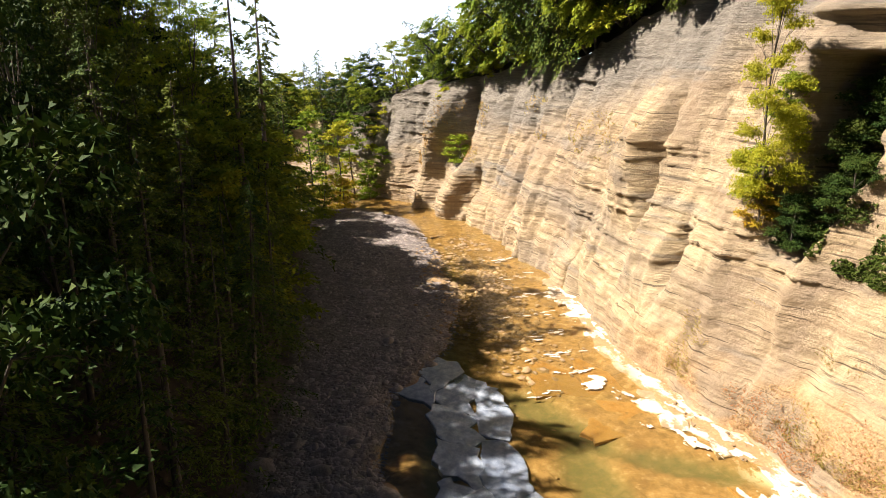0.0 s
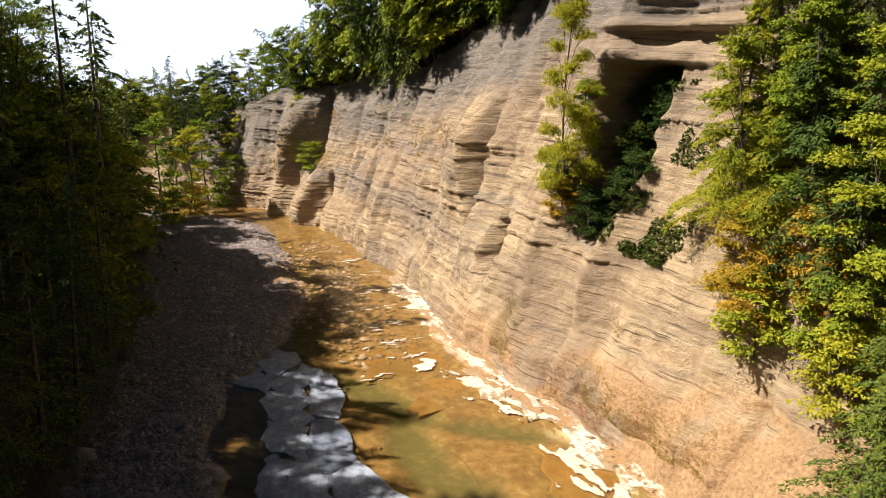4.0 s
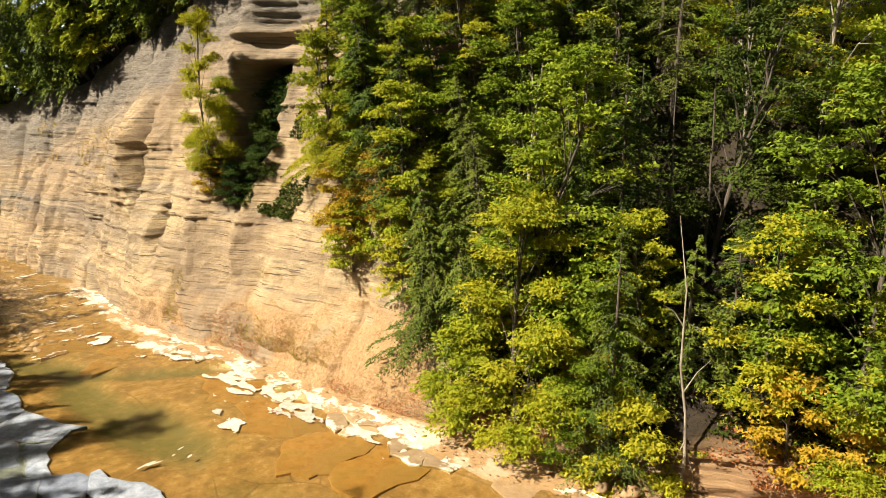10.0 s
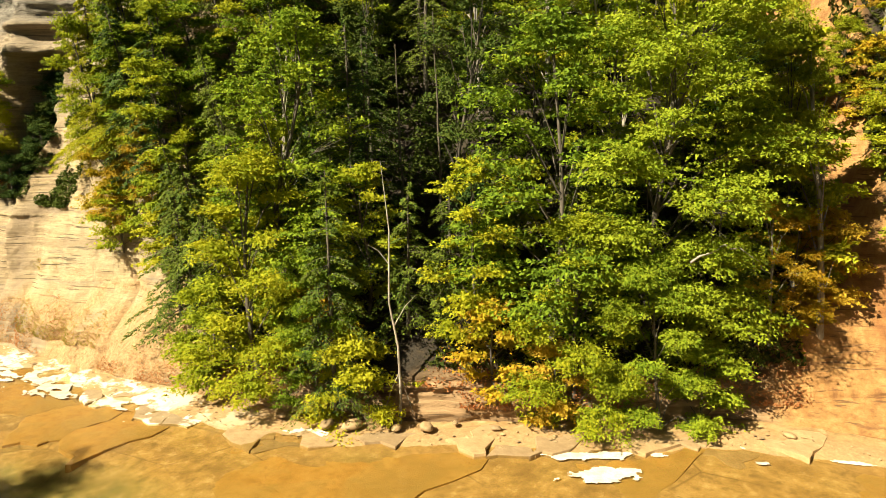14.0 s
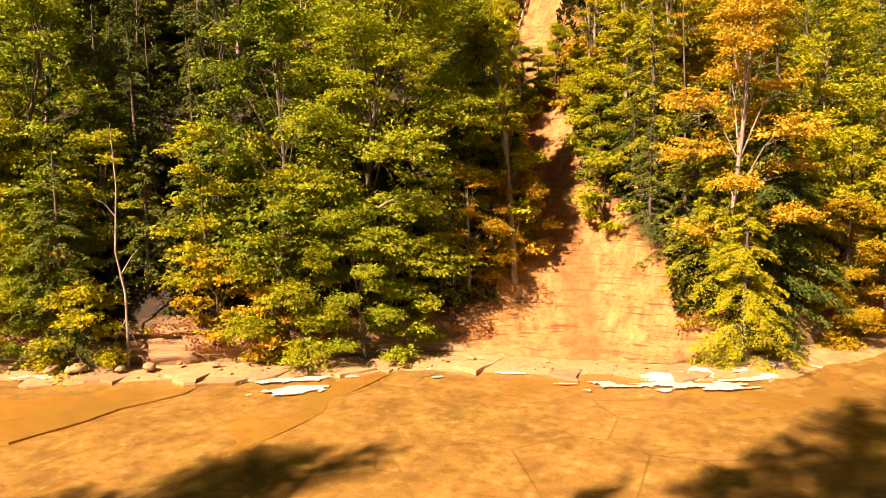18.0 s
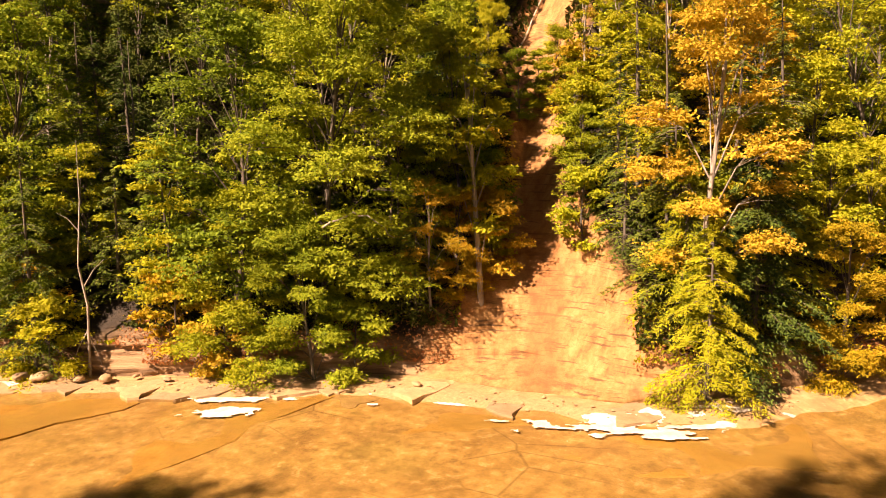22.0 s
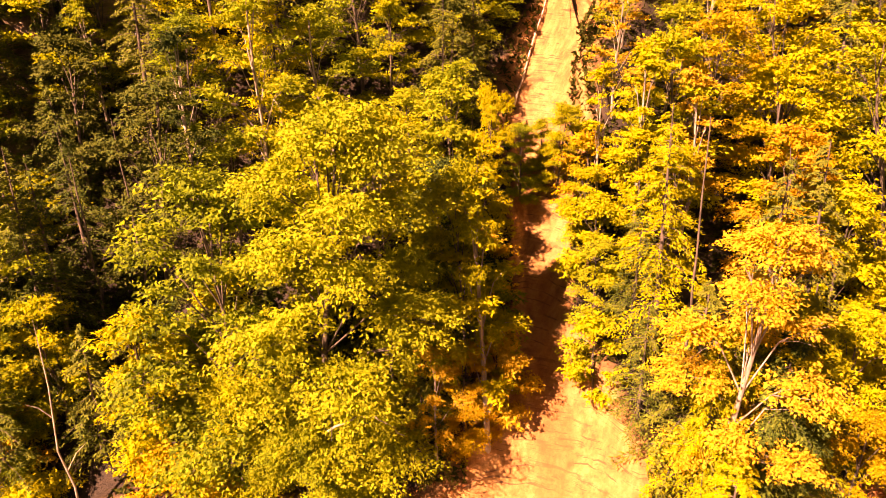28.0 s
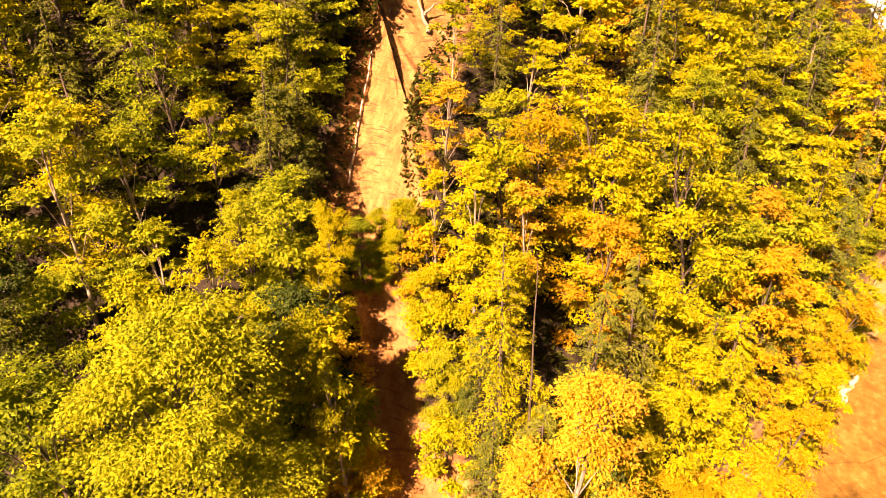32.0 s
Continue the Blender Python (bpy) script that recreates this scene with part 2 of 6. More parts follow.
M_LIME = leaf_mat("yellow_green_leaves", [(0.112, 0.152, 0.013), (0.195, 0.247, 0.019), (0.28, 0.325, 0.023), (0.365, 0.36, 0.027)], 0.28)
M_YELLOW = leaf_mat("yellow_leaves", [(0.20, 0.17, 0.014), (0.32, 0.255, 0.020), (0.40, 0.29, 0.024), (0.45, 0.27, 0.030)], 0.26)
M_ORANGE = leaf_mat("orange_leaves", [(0.24, 0.165, 0.020), (0.37, 0.245, 0.028), (0.46, 0.30, 0.032), (0.50, 0.35, 0.045)], 0.26)
M_HEMLOCK = leaf_mat("hemlock_needles", [(0.022, 0.048, 0.012), (0.042, 0.082, 0.016), (0.075, 0.122, 0.019), (0.125, 0.16, 0.024)], 0.08)
# leaf green lowered so that crowns look shaded even where sun reaches
M_DARK = leaf_mat("shade_toned_leaves", [(0.012, 0.030, 0.007), (0.022, 0.050, 0.010), (0.038, 0.072, 0.012), (0.065, 0.090, 0.015)], 0.08)
# undergrowth green taken near black to paint the shade between trunks
M_UNDER = leaf_mat("shade_toned_undergrowth", [(0.010, 0.024, 0.006), (0.018, 0.038, 0.008), (0.030, 0.052, 0.010), (0.055, 0.065, 0.012)], 0.15)
M_GRASS = leaf_mat("dry_grass", [(0.20, 0.19, 0.05), (0.30, 0.26, 0.07), (0.40, 0.32, 0.10), (0.44, 0.28, 0.12)])
M_LITTER = leaf_mat("leaf_litter", [(0.26, 0.11, 0.05), (0.40, 0.17, 0.07), (0.46, 0.22, 0.10), (0.42, 0.30, 0.14)])


def ground_mat():
    """Forest soil and litter on the banks, dark shingle on the bar, tan bedrock in the channel."""
    m, nt, bsdf = node_mat("valley_ground")
    at = nt.nodes.new("ShaderNodeAttribute")
    at.attribute_name = "zone"
    sep = nt.nodes.new("ShaderNodeSeparateColor")
    nt.links.new(at.outputs["Color"], sep.inputs[0])
    n1 = noise_tex(nt, coords(nt), 0.5, 8.0, 0.6)
    n2 = noise_tex(nt, coords(nt), 5.0, 6.0, 0.7)
    n3 = noise_tex(nt, coords(nt), 0.16, 4.0, 0.5)
    bed = ramp(nt, n1, [(0.32, (0.25, 0.15, 0.062)), (0.52, (0.375, 0.237, 0.10)), (0.70, (0.44, 0.29, 0.138))])
    bed = mix(nt, ramp(nt, n3, [(0.55, (0.0,) * 3), (0.70, (0.4,) * 3)]), bed, (0.30, 0.24, 0.09))
    mott = noise_tex(nt, coords(nt), 1.7, 7.0, 0.68)
    bed = mix(nt, ramp(nt, mott, [(0.36, (0.75,) * 3), (0.52, (0.0,) * 3)]), bed, (0.20, 0.125, 0.052))
    bed = mix(nt, ramp(nt, mott, [(0.55, (0.0,) * 3), (0.68, (0.6,) * 3)]), bed, (0.58, 0.43, 0.25))
    joint = put(nt, "ShaderNodeTexVoronoi", Scale=1.0)
    joint.feature = "DISTANCE_TO_EDGE"
    bent = nt.nodes.new("ShaderNodeVectorMath")
    bent.operation = "ADD"
    shake = put(nt, "ShaderNodeTexNoise", Scale=0.5, Detail=5.0)
    nt.links.new(coords(nt, (0.30, 0.22, 0.2)), bent.inputs[0])
    nt.links.new(shake.outputs["Color"], bent.inputs[1])
    nt.links.new(bent.outputs[0], joint.inputs["Vector"])
    line = ramp(nt, joint.outputs["Distance"], [(0.0, (0.62,) * 3), (0.018, (0.0,) * 3)])
    line = mix(nt, ramp(nt, n3, [(0.42, (0.0,) * 3), (0.55, (1.0,) * 3)]), line, (0.0,) * 3)
    bed = mix(nt, line, bed, (0.12, 0.07, 0.03))
    gravel = ramp(nt, n2, [(0.3, (0.065, 0.056, 0.055)), (0.55, (0.18, 0.158, 0.15)), (0.75, (0.31, 0.275, 0.26))])
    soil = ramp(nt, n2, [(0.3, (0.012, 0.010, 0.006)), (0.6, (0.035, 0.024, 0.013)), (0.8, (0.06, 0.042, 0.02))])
    bed = mix(nt, mix(nt, sep.outputs[2], (0.0,) * 3, ramp(nt, mott, [(0.25, (1.0,) * 3), (0.75, (0.55,) * 3)])), bed, (0.155, 0.155, 0.065))
    at2 = nt.nodes.new("ShaderNodeAttribute")
    at2.attribute_name = "shore"
    bed = mix(nt, at2.outputs["Fac"], bed, ramp(nt, n2, [(0.3, (0.25, 0.148, 0.068)), (0.6, (0.37, 0.238, 0.118)), (0.8, (0.47, 0.335, 0.195))]))
    bloom = noise_tex(nt, coords(nt, (0.55, 0.38, 0.5)), 1.0, 9.0, 0.70)
    at3 = nt.nodes.new("ShaderNodeAttribute")
    at3.attribute_name = "bloom"
    bed = mix(nt, mix(nt, at3.outputs["Fac"], (0.0,) * 3, ramp(nt, bloom, [(0.50, (0.0,) * 3), (0.56, (1.0,) * 3)])), bed, (0.68, 0.62, 0.52))
    col = mix(nt, sep.outputs[0], bed, gravel)
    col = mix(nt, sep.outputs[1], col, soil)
    nt.links.new(col, bsdf.inputs["Base Color"])
    bsdf.inputs["Roughness"].default_value = 0.85
    bump(nt, bsdf, n2, 0.6, 0.05)
    return m


def water_mat():
    m, nt, bsdf = node_mat("clear_stream_water")
    nt.nodes.remove(bsdf)
    out = nt.nodes["Material Output"]
    tr = put(nt, "ShaderNodeBsdfTransparent")
    tr.inputs[0].default_value = (0.86, 0.83, 0.66, 1)
    gl = put(nt, "ShaderNodeBsdfGlossy", Roughness=0.06)
    fr = put(nt, "ShaderNodeFresnel", IOR=1.33)
    mx = nt.nodes.new("ShaderNodeMixShader")
    n = noise_tex(nt, coords(nt, (1.0, 0.6, 1.0)), 3.2, 4.0, 0.55)
    b = put(nt, "ShaderNodeBump", Strength=0.25, Distance=0.06)
    nt.links.new(n, b.inputs["Height"])
    nt.links.new(b.outputs[0], gl.inputs["Normal"])
    nt.links.new(b.outputs[0], fr.inputs["Normal"])
    nt.links.new(fr.outputs[0], mx.inputs[0])
    nt.links.new(tr.outputs[0], mx.inputs[1])
    nt.links.new(gl.outputs[0], mx.inputs[2])
    nt.links.new(mx.outputs[0], out.inputs[0])
    return m


M_GROUND, M_WATER = ground_mat(), water_mat()


# ---- helpers for meshes ----
rng = np.random.default_rng(7)


def mesh_of(name, verts, faces, material, smooth=False):
    """A mesh from arrays: faces is an (n, k) array or a list of tuples."""
    me = bpy.data.meshes.new(name)
    verts = np.asarray(verts, np.float32)
    if isinstance(faces, np.ndarray):
        n, k = faces.shape
        me.vertices.add(len(verts))
        me.vertices.foreach_set("co", verts.ravel())
        me.loops.add(n * k)
        me.loops.foreach_set("vertex_index", faces.astype(np.int32).ravel())
        me.polygons.add(n)
        me.polygons.foreach_set("loop_start", np.arange(0, n * k, k, dtype=np.int32))
        me.update(calc_edges=True)
    else:
        me.from_pydata([tuple(v) for v in verts.tolist()], [], faces)
        me.update()
    if smooth:
        me.polygons.foreach_set("use_smooth", np.ones(len(me.polygons), bool))
    me.materials.append(material)
    return me


def piece(name, me, parent=None, label="", at=None):
    ob = new(name, me)
    if parent is not None:
        ob.parent = parent
    if at is not None:
        ob.matrix_basis = at
    return tagged(ob, label)


def hash2(ix, iy, seed):
    h = (ix.astype(np.int64) * 374761393 + iy.astype(np.int64) * 668265263 + seed * 974634221) & 0xFFFFFFFF
    h = ((h ^ (h >> 13)) * 1274126177) & 0xFFFFFFFF
    return ((h ^ (h >> 16)) & 0xFFFF) / 65535.0


def vnoise(x, y, seed=0):
    """Smooth value noise in -1 .. 1."""
    x, y = np.broadcast_arrays(np.asarray(x, float), np.asarray(y, float))
    ix, iy = np.floor(x), np.floor(y)
    fx, fy = x - ix, y - iy
    fx, fy = fx * fx * (3 - 2 * fx), fy * fy * (3 - 2 * fy)
    ix, iy = ix.astype(np.int64), iy.astype(np.int64)
    a, b = hash2(ix, iy, seed), hash2(ix + 1, iy, seed)
    c, d = hash2(ix, iy + 1, seed), hash2(ix + 1, iy + 1, seed)
    return 2 * ((a + (b - a) * fx) * (1 - fy) + (c + (d - c) * fx) * fy) - 1


def fbm(x, y, seed=0, octaves=4):
    out, amp = 0.0, 1.0
    for o in range(octaves):
        out = out + amp * vnoise(np.asarray(x) * 2**o, np.asarray(y) * 2**o, seed + o * 17)
        amp *= 0.5
    return out


def bump1(v, mid, half):
    """1 at mid, 0 beyond half on either side, smooth between."""
    t = np.clip(1 - np.abs((np.asarray(v) - mid) / half), 0, 1)
    return t * t * (3 - 2 * t)


def smooth(a, b, v):
    t = np.clip((np.asarray(v) - a) / (b - a), 0, 1)
    return t * t * (3 - 2 * t)


# ---- plan: the foot of the far bank, from upstream to downstream ----
SHORE = np.array([(-70, 128), (-45, 121), (-22, 109), (-7, 96), (1.5, 87.5), (4.6, 80), (6.4, 72.5), (8.2, 64), (9.8, 55), (9.9, 48),
                  (9.8, 42), (10.4, 37), (11.0, 32), (12.2, 27), (13.4, 22), (14.2, 16), (14.9, 10), (15.8, 4), (18.4, -2.5),
                  (22.6, -8.8), (26.0, -13.4), (28.9, -17.0), (30.3, -21), (31.6, -25), (33.2, -29), (36.4, -32.2), (44, -36.7),
                  (54, -41.5), (65, -45.5), (76, -50), (95, -58), (120, -70)], float)
# the foot of the near bank
NEAR = np.array([(-90, 112), (-55, 104), (-32, 94), (-19, 84), (-13.5, 70), (-12.5, 50), (-13, 35), (-14.5, 22), (-17, 8), (-18, -10),
                 (-17, -28), (-12, -44), (0, -56), (18, -60), (40, -64), (70, -72), (110, -92)], float)


def catmull(pts, per):
    out = []
    p = np.vstack([2 * pts[0] - pts[1], pts, 2 * pts[-1] - pts[-2]])
    for i in range(1, len(p) - 2):
        for t in np.linspace(0, 1, per, endpoint=False):
            a, b, c, d = p[i - 1 : i + 3]
            out.append(0.5 * (2 * b + (c - a) * t + (2 * a - 5 * b + 4 * c - d) * t * t + (3 * b - a - 3 * c + d) * t**3))
    return np.array(out + [pts[-1]])


def resample(pts, step):
    seg = np.r_[0, np.cumsum(np.hypot(*np.diff(pts, axis=0).T))]
    s = np.linspace(0, seg[-1], int(seg[-1] / step) + 1)
    return np.stack([np.interp(s, seg, pts[:, k]) for k in (0, 1)], 1), s


SHORE_FINE, SHORE_S = resample(catmull(SHORE, 12), 0.3)
tangent = np.gradient(SHORE_FINE, axis=0)
for _ in range(12):
    tangent = (np.roll(tangent, 3, 0) + tangent + np.roll(tangent, -3, 0)) / 3
tangent[:40], tangent[-40:] = tangent[40], tangent[-41]
tangent /= np.linalg.norm(tangent, axis=1, keepdims=True)
SHORE_OUT = np.stack([-tangent[:, 1], tangent[:, 0]], 1)  # away from the river
pad = np.vstack([np.repeat(SHORE_OUT[:1], 60, 0), SHORE_OUT, np.repeat(SHORE_OUT[-1:], 60, 0)])
for _ in range(2):
    pad = np.stack([np.convolve(pad[:, k], np.ones(61) / 61, "same") for k in (0, 1)], 1)
CALM_OUT = pad[60:-60] / np.linalg.norm(pad[60:-60], axis=1, keepdims=True)


def out_way(s, z, wooded):
    """The way out of the river: higher up a wooded bank it follows the bends less."""
    share = np.asarray(wooded) * smooth(1.5, 9, z)
    return [np.interp(s, SHORE_S, SHORE_OUT[:, k]) * (1 - share) + np.interp(s, SHORE_S, CALM_OUT[:, k]) * share for k in (0, 1)]


# the line of the small waterfall gully
FALL_LINE = np.array([(31.0, -24.2), (34.2, -23.0), (38.3, -20.9), (41.2, -18.4), (44.5, -16.3), (49.3, -13.2), (53.0, -12.1), (57.5, -11.3), (62.0, -11.5), (70.0, -10.0)])


def far_from_line(x, y, line):
    best = np.full(np.shape(x), 1e9)
    for (ax, ay), (bx, by) in zip(line[:-1], line[1:]):
        t = np.clip(((x - ax) * (bx - ax) + (y - ay) * (by - ay)) / ((bx - ax) ** 2 + (by - ay) ** 2), 0, 1)
        best = np.minimum(best, np.hypot(x - ax - t * (bx - ax), y - ay - t * (by - ay)))
    return best


def shore_at(y):
    """Distance along the foot of the far bank at a given y."""
    return np.interp(-y, -SHORE_FINE[:, 1], SHORE_S)


def bank_offset(s, z):
    """How far the far bank's face stands back from its foot, at s along it and height z."""
    y = np.interp(s, SHORE_S, SHORE_FINE[:, 1])
    wooded = smooth(18, 7, y)
    cliff = 0.30 + 0.30 * z + 0.10 * np.maximum(z - 15, 0) - 0.35 * bump1(z, 2.2, 2.0)
    cliff = cliff + 0.9 * smooth(24, 18, y) * np.minimum(z, 5) * 0.12 + 0.35 * smooth(38, 30, y) * np.minimum(z, 4.5)
    far = smooth(60, 90, y)
    cliff = cliff + far * 0.06 * z
    slope = 1.6 + 1.05 * z - 0.8 * np.minimum(z, 1.5)
    fall = bump1(s, FALL_S, 9.0)
    slope = slope + 2.0 * fall * smooth(0.2, 1.0, z) + 2.4 * bump1(s, RAVINE_S, 3.6) * smooth(2.0, 5.0, z)
    return cliff * (1 - wooded) + slope * wooded, wooded


FALL_S = shore_at(-23.0)
RAVINE_S = shore_at(-3.6)
RIM_Y = np.array([-20, 10, 20, 30, 38, 44, 48, 53, 61, 71, 80.6, 89, 94, 100, 118])
RIM_Z = np.array([36, 34, 32, 30, 28.4, 27, 25.8, 24.2, 21.6, 19.3, 17.9, 15.9, 14.2, 10, 6.0])



def rim_height(s):
    """The height at which the rock ends and the forest begins."""
    y = np.interp(s, SHORE_S, SHORE_FINE[:, 1])
    return np.interp(y, RIM_Y, RIM_Z) + 0.7 * vnoise(np.asarray(s) * 0.3, 0.0, 77) + 0.3 * vnoise(np.asarray(s) * 1.1, 0.0, 78)


def bank_point(s, z, more=0.0):
    """The point of the far bank at s and height z, with the way out of it."""
    d, wooded = bank_offset(np.asarray(s, float), np.asarray(z, float))
    out = out_way(s, z, wooded)
    foot = [np.interp(s, SHORE_S, SHORE_FINE[:, k]) for k in (0, 1)]
    return np.array([foot[0] + out[0] * (d + more), foot[1] + out[1] * (d + more), z])


# strata of the cliff
z_layers = np.cumsum(rng.choice([0.07, 0.11, 0.17, 0.30, 0.75], 260, p=[0.30, 0.26, 0.2, 0.13, 0.11]))
out_layers = rng.normal(0, 0.045, 260)
out_layers[rng.random(260) < 0.09] -= 0.16
out_layers[rng.random(260) < 0.08] += 0.10


def ledges(s, z):
    """Bedding of the shale: thin beds, a few proud ledges, crumbled patches and upright joints."""
    zz = z + 0.10 * vnoise(s * 0.05, z * 0, 3) + 0.004 * (s - 100)
    i = np.clip(np.searchsorted(z_layers, zz), 0, 259)
    patch = smooth(-0.15, 0.35, vnoise(s * 0.11, z * 0.30, 41))
    step = out_layers[i] * (0.35 + 0.95 * patch) * (1 + 0.8 * vnoise(s * 0.35, i * 3.7, 5))
    blocks = 0.26 * np.round(1.6 * vnoise(s * 0.62 + i * 0.37, i * 1.3, 9)) / 1.6 * patch * smooth(0.1, 0.5, vnoise(s * 0.21, i * 0.45, 12))
    # undercut lines: a soft bed has crumbled away below a hard one
    cut = 0.0
    for at, dip, deep, tall, seed in ((4.2, 0.010, 0.40, 0.9, 201), (7.4, -0.012, 0.60, 1.5, 202), (10.2, 0.006, 0.35, 0.8, 203), (12.6, -0.008, 0.45, 1.2, 204), (15.8, 0.0, 0.55, 1.3, 205), (18.6, 0.006, 0.5, 1.2, 206), (21.0, 0.0, 0.5, 1.2, 207), (2.4, 0.0, 0.25, 0.5, 208)):
        line = at + dip * (s - 60) + 0.25 * vnoise(s * 0.16, 0 * z, seed) + 0.12 * np.round(2 * vnoise(s * 0.55, 0 * z, seed + 20))
        below = (line - z) / tall
        cut = cut + 0.32 * deep * np.where((below > 0) & (below < 1), (1 - below) ** 1.3, 0) * smooth(-0.1, 0.4, vnoise(s * 0.19, 0 * z, seed + 40) + 0.5 * vnoise(s * 0.9, 0 * z, seed + 60))
    chips = 0.15 * np.round(2.2 * vnoise(s * 1.15 + 0.3 * i, i * 0.9, 215)) / 2.2 * smooth(0.0, 0.3, vnoise(s * 0.25, z * 0.35, 216))
    fine = 0.07 * fbm(s * 1.7, z * 2.4, 19, 3) + cut + chips
    joint = 0.30 * np.maximum(0, 1 - np.abs(((s * 0.21 + 0.25 * vnoise(s * 0.1, z * 0.05, 23)) % 1.0) - 0.5) * 26) * smooth(0.0, 0.4, vnoise(s * 0.13, z * 0.16, 27))
    y_here = np.interp(s, SHORE_S, SHORE_FINE[:, 1])
    calm = 0.22 + 0.53 * smooth(22, 38, y_here)
    rubble = 0.26 * np.abs(fbm(s * 0.55, z * 0.8, 251, 4)) + 0.10 * np.abs(vnoise(s * 2.1, z * 2.6, 255)) + 0.06 * vnoise(s * 4.0, z * 5.0, 257)
    beds = 1.5 * step * (0.75 + 0.25 * smooth(22, 38, y_here)) + 0.05 * vnoise(s * 0.25, z * 5.5, 259) + 0.16 * np.abs(vnoise(s * 0.45, z * 0.10, 261))
    return 0.62 * beds + (0.6 * blocks + 0.7 * fine + joint) * calm + 0.42 * rubble


def carve(s, z, y):
    """Cracks, buttresses and hollows of the cliff; positive goes into the rock."""
    g = 2.4 * np.sqrt(bump1(y, 45.0 + 0.14 * (z - 13) + 0.08 * vnoise(z * 0.8, 0 * z, 83), 0.9)) * bump1(z, 13.0, 6.4)
    g = g - 0.8 * bump1(y, 43.0, 2.6) * smooth(2, 8, z)
    g = g + 1.9 * np.sqrt(bump1(y, 39.4 + 0.1 * vnoise(z * 1.1, 0 * z, 84), 1.0)) * bump1(z, 7.2, 3.0) - 0.45 * bump1(y, 37.0, 2.4) * bump1(z, 6.5, 4.0)
    g = g + 3.2 * np.sqrt(bump1(y, 79.6, 1.3)) * bump1(z, 2.6, 5.4) - 1.2 * bump1(y, 83.0, 3.6) * smooth(9, 5, z)
    g = g - 1.6 * bump1(y, 88.0, 2.2) * smooth(16, 12, z) + 2.6 * np.sqrt(bump1(y, 85.0, 1.5)) * bump1(z, 11, 6)
    g = g - 0.5 * bump1(y, 63.5, 2.0) * smooth(9, 4, z) + 0.35 * bump1(y, 61.6, 0.7) * bump1(z, 4.5, 3.6)
    # spurs with an upright face on their downstream side
    for y0, tilt, push, run, zm, zh in ((45.3, 0.14, 2.5, 9.0, 13.2, 6.0), (39.6, 0.10, 1.1, 6.5, 7.0, 4.2), (79.4, 0.05, 2.2, 7.0, 2.4, 5.0), (85.6, 0.0, 2.6, 5.0, 11.0, 6.0), (63.2, 0.12, 0.7, 6.0, 6.5, 5.5), (55.5, 0.2, 0.5, 5.0, 10.0, 6.0), (70.5, 0.1, 0.7, 6.0, 8.0, 6.0), (50.2, -0.1, 0.4, 4.0, 5.5, 4.5), (34.6, 0.25, 0.5, 4.0, 8.5, 5.0)):
        edge = y0 + tilt * (z - zm) + 0.14 * vnoise(z * 0.9, 0 * z + y0, 85) + 0.10 * vnoise(z * 2.3, 0 * z + y0, 86)
        g = g - push * smooth(edge - 0.12, edge + 0.12, y) * smooth(edge + run, edge + 0.5, y) * bump1(z, zm, zh * 1.25)
    wob = 1.2 * fbm(z * 0.35, y * 0.3, 81, 3)
    g = g + 5.6 * smooth(34.0, 32.4, y + wob * 0.5) * smooth(28.6 + 0.10 * (20 - z), 29.8 + 0.08 * (20 - z), y + 0.5 * wob) * smooth(8.4, 13.5, z + wob) * smooth(21.0, 20.2, z)
    g = g + bump1(y, 30.5, 8.0) * (-0.7 * smooth(22.9, 23.0, z) * smooth(23.5, 23.4, z) + 0.6 * smooth(21.7, 22.0, z) * smooth(22.9, 22.8, z) + 0.5 * smooth(23.5, 23.6, z) * smooth(24.8, 24.4, z) - 0.4 * smooth(25.4, 25.5, z) * smooth(26.1, 26.0, z))
    g = g - 0.8 * bump1(y, 30.0, 6.5) * smooth(20.6, 21.0, z) * smooth(21.6, 21.5, z)
    g = g - 0.7 * bump1(y, 33.5, 2.6) * smooth(9, 15, z)
    g = g + 0.75 * fbm(s * 0.13, z * 0.06, 31, 3) * smooth(0, 4, z) + 0.34 * fbm(s * 0.42, z * 0.07, 37, 4)
    ridge = 1 - np.abs(vnoise(s * 0.30 + 0.2 * vnoise(z * 0.2, s * 0.1, 43), z * 0.05, 47))
    g = g + 0.85 * ridge**6 * smooth(-0.2, 0.4, vnoise(s * 0.12, z * 0.12, 49)) + 0.12 * fbm(s * 1.1, z * 0.9, 53, 3)
    return g


def face_point(s, z, lift=0.0):
    """Points on the cliff's real face, relief and all."""
    s, z = np.asarray(s, float), np.asarray(z, float)
    d, wooded = bank_offset(s, z)
    y = np.interp(s, SHORE_S, SHORE_FINE[:, 1])
    d = d + (ledges(s, z) + carve(s, z, y)) * (1 - wooded) - lift
    return np.stack([np.interp(s, SHORE_S, SHORE_FINE[:, 0]) + np.interp(s, SHORE_S, SHORE_OUT[:, 0]) * d, y + np.interp(s, SHORE_S, SHORE_OUT[:, 1]) * d, z], -1)


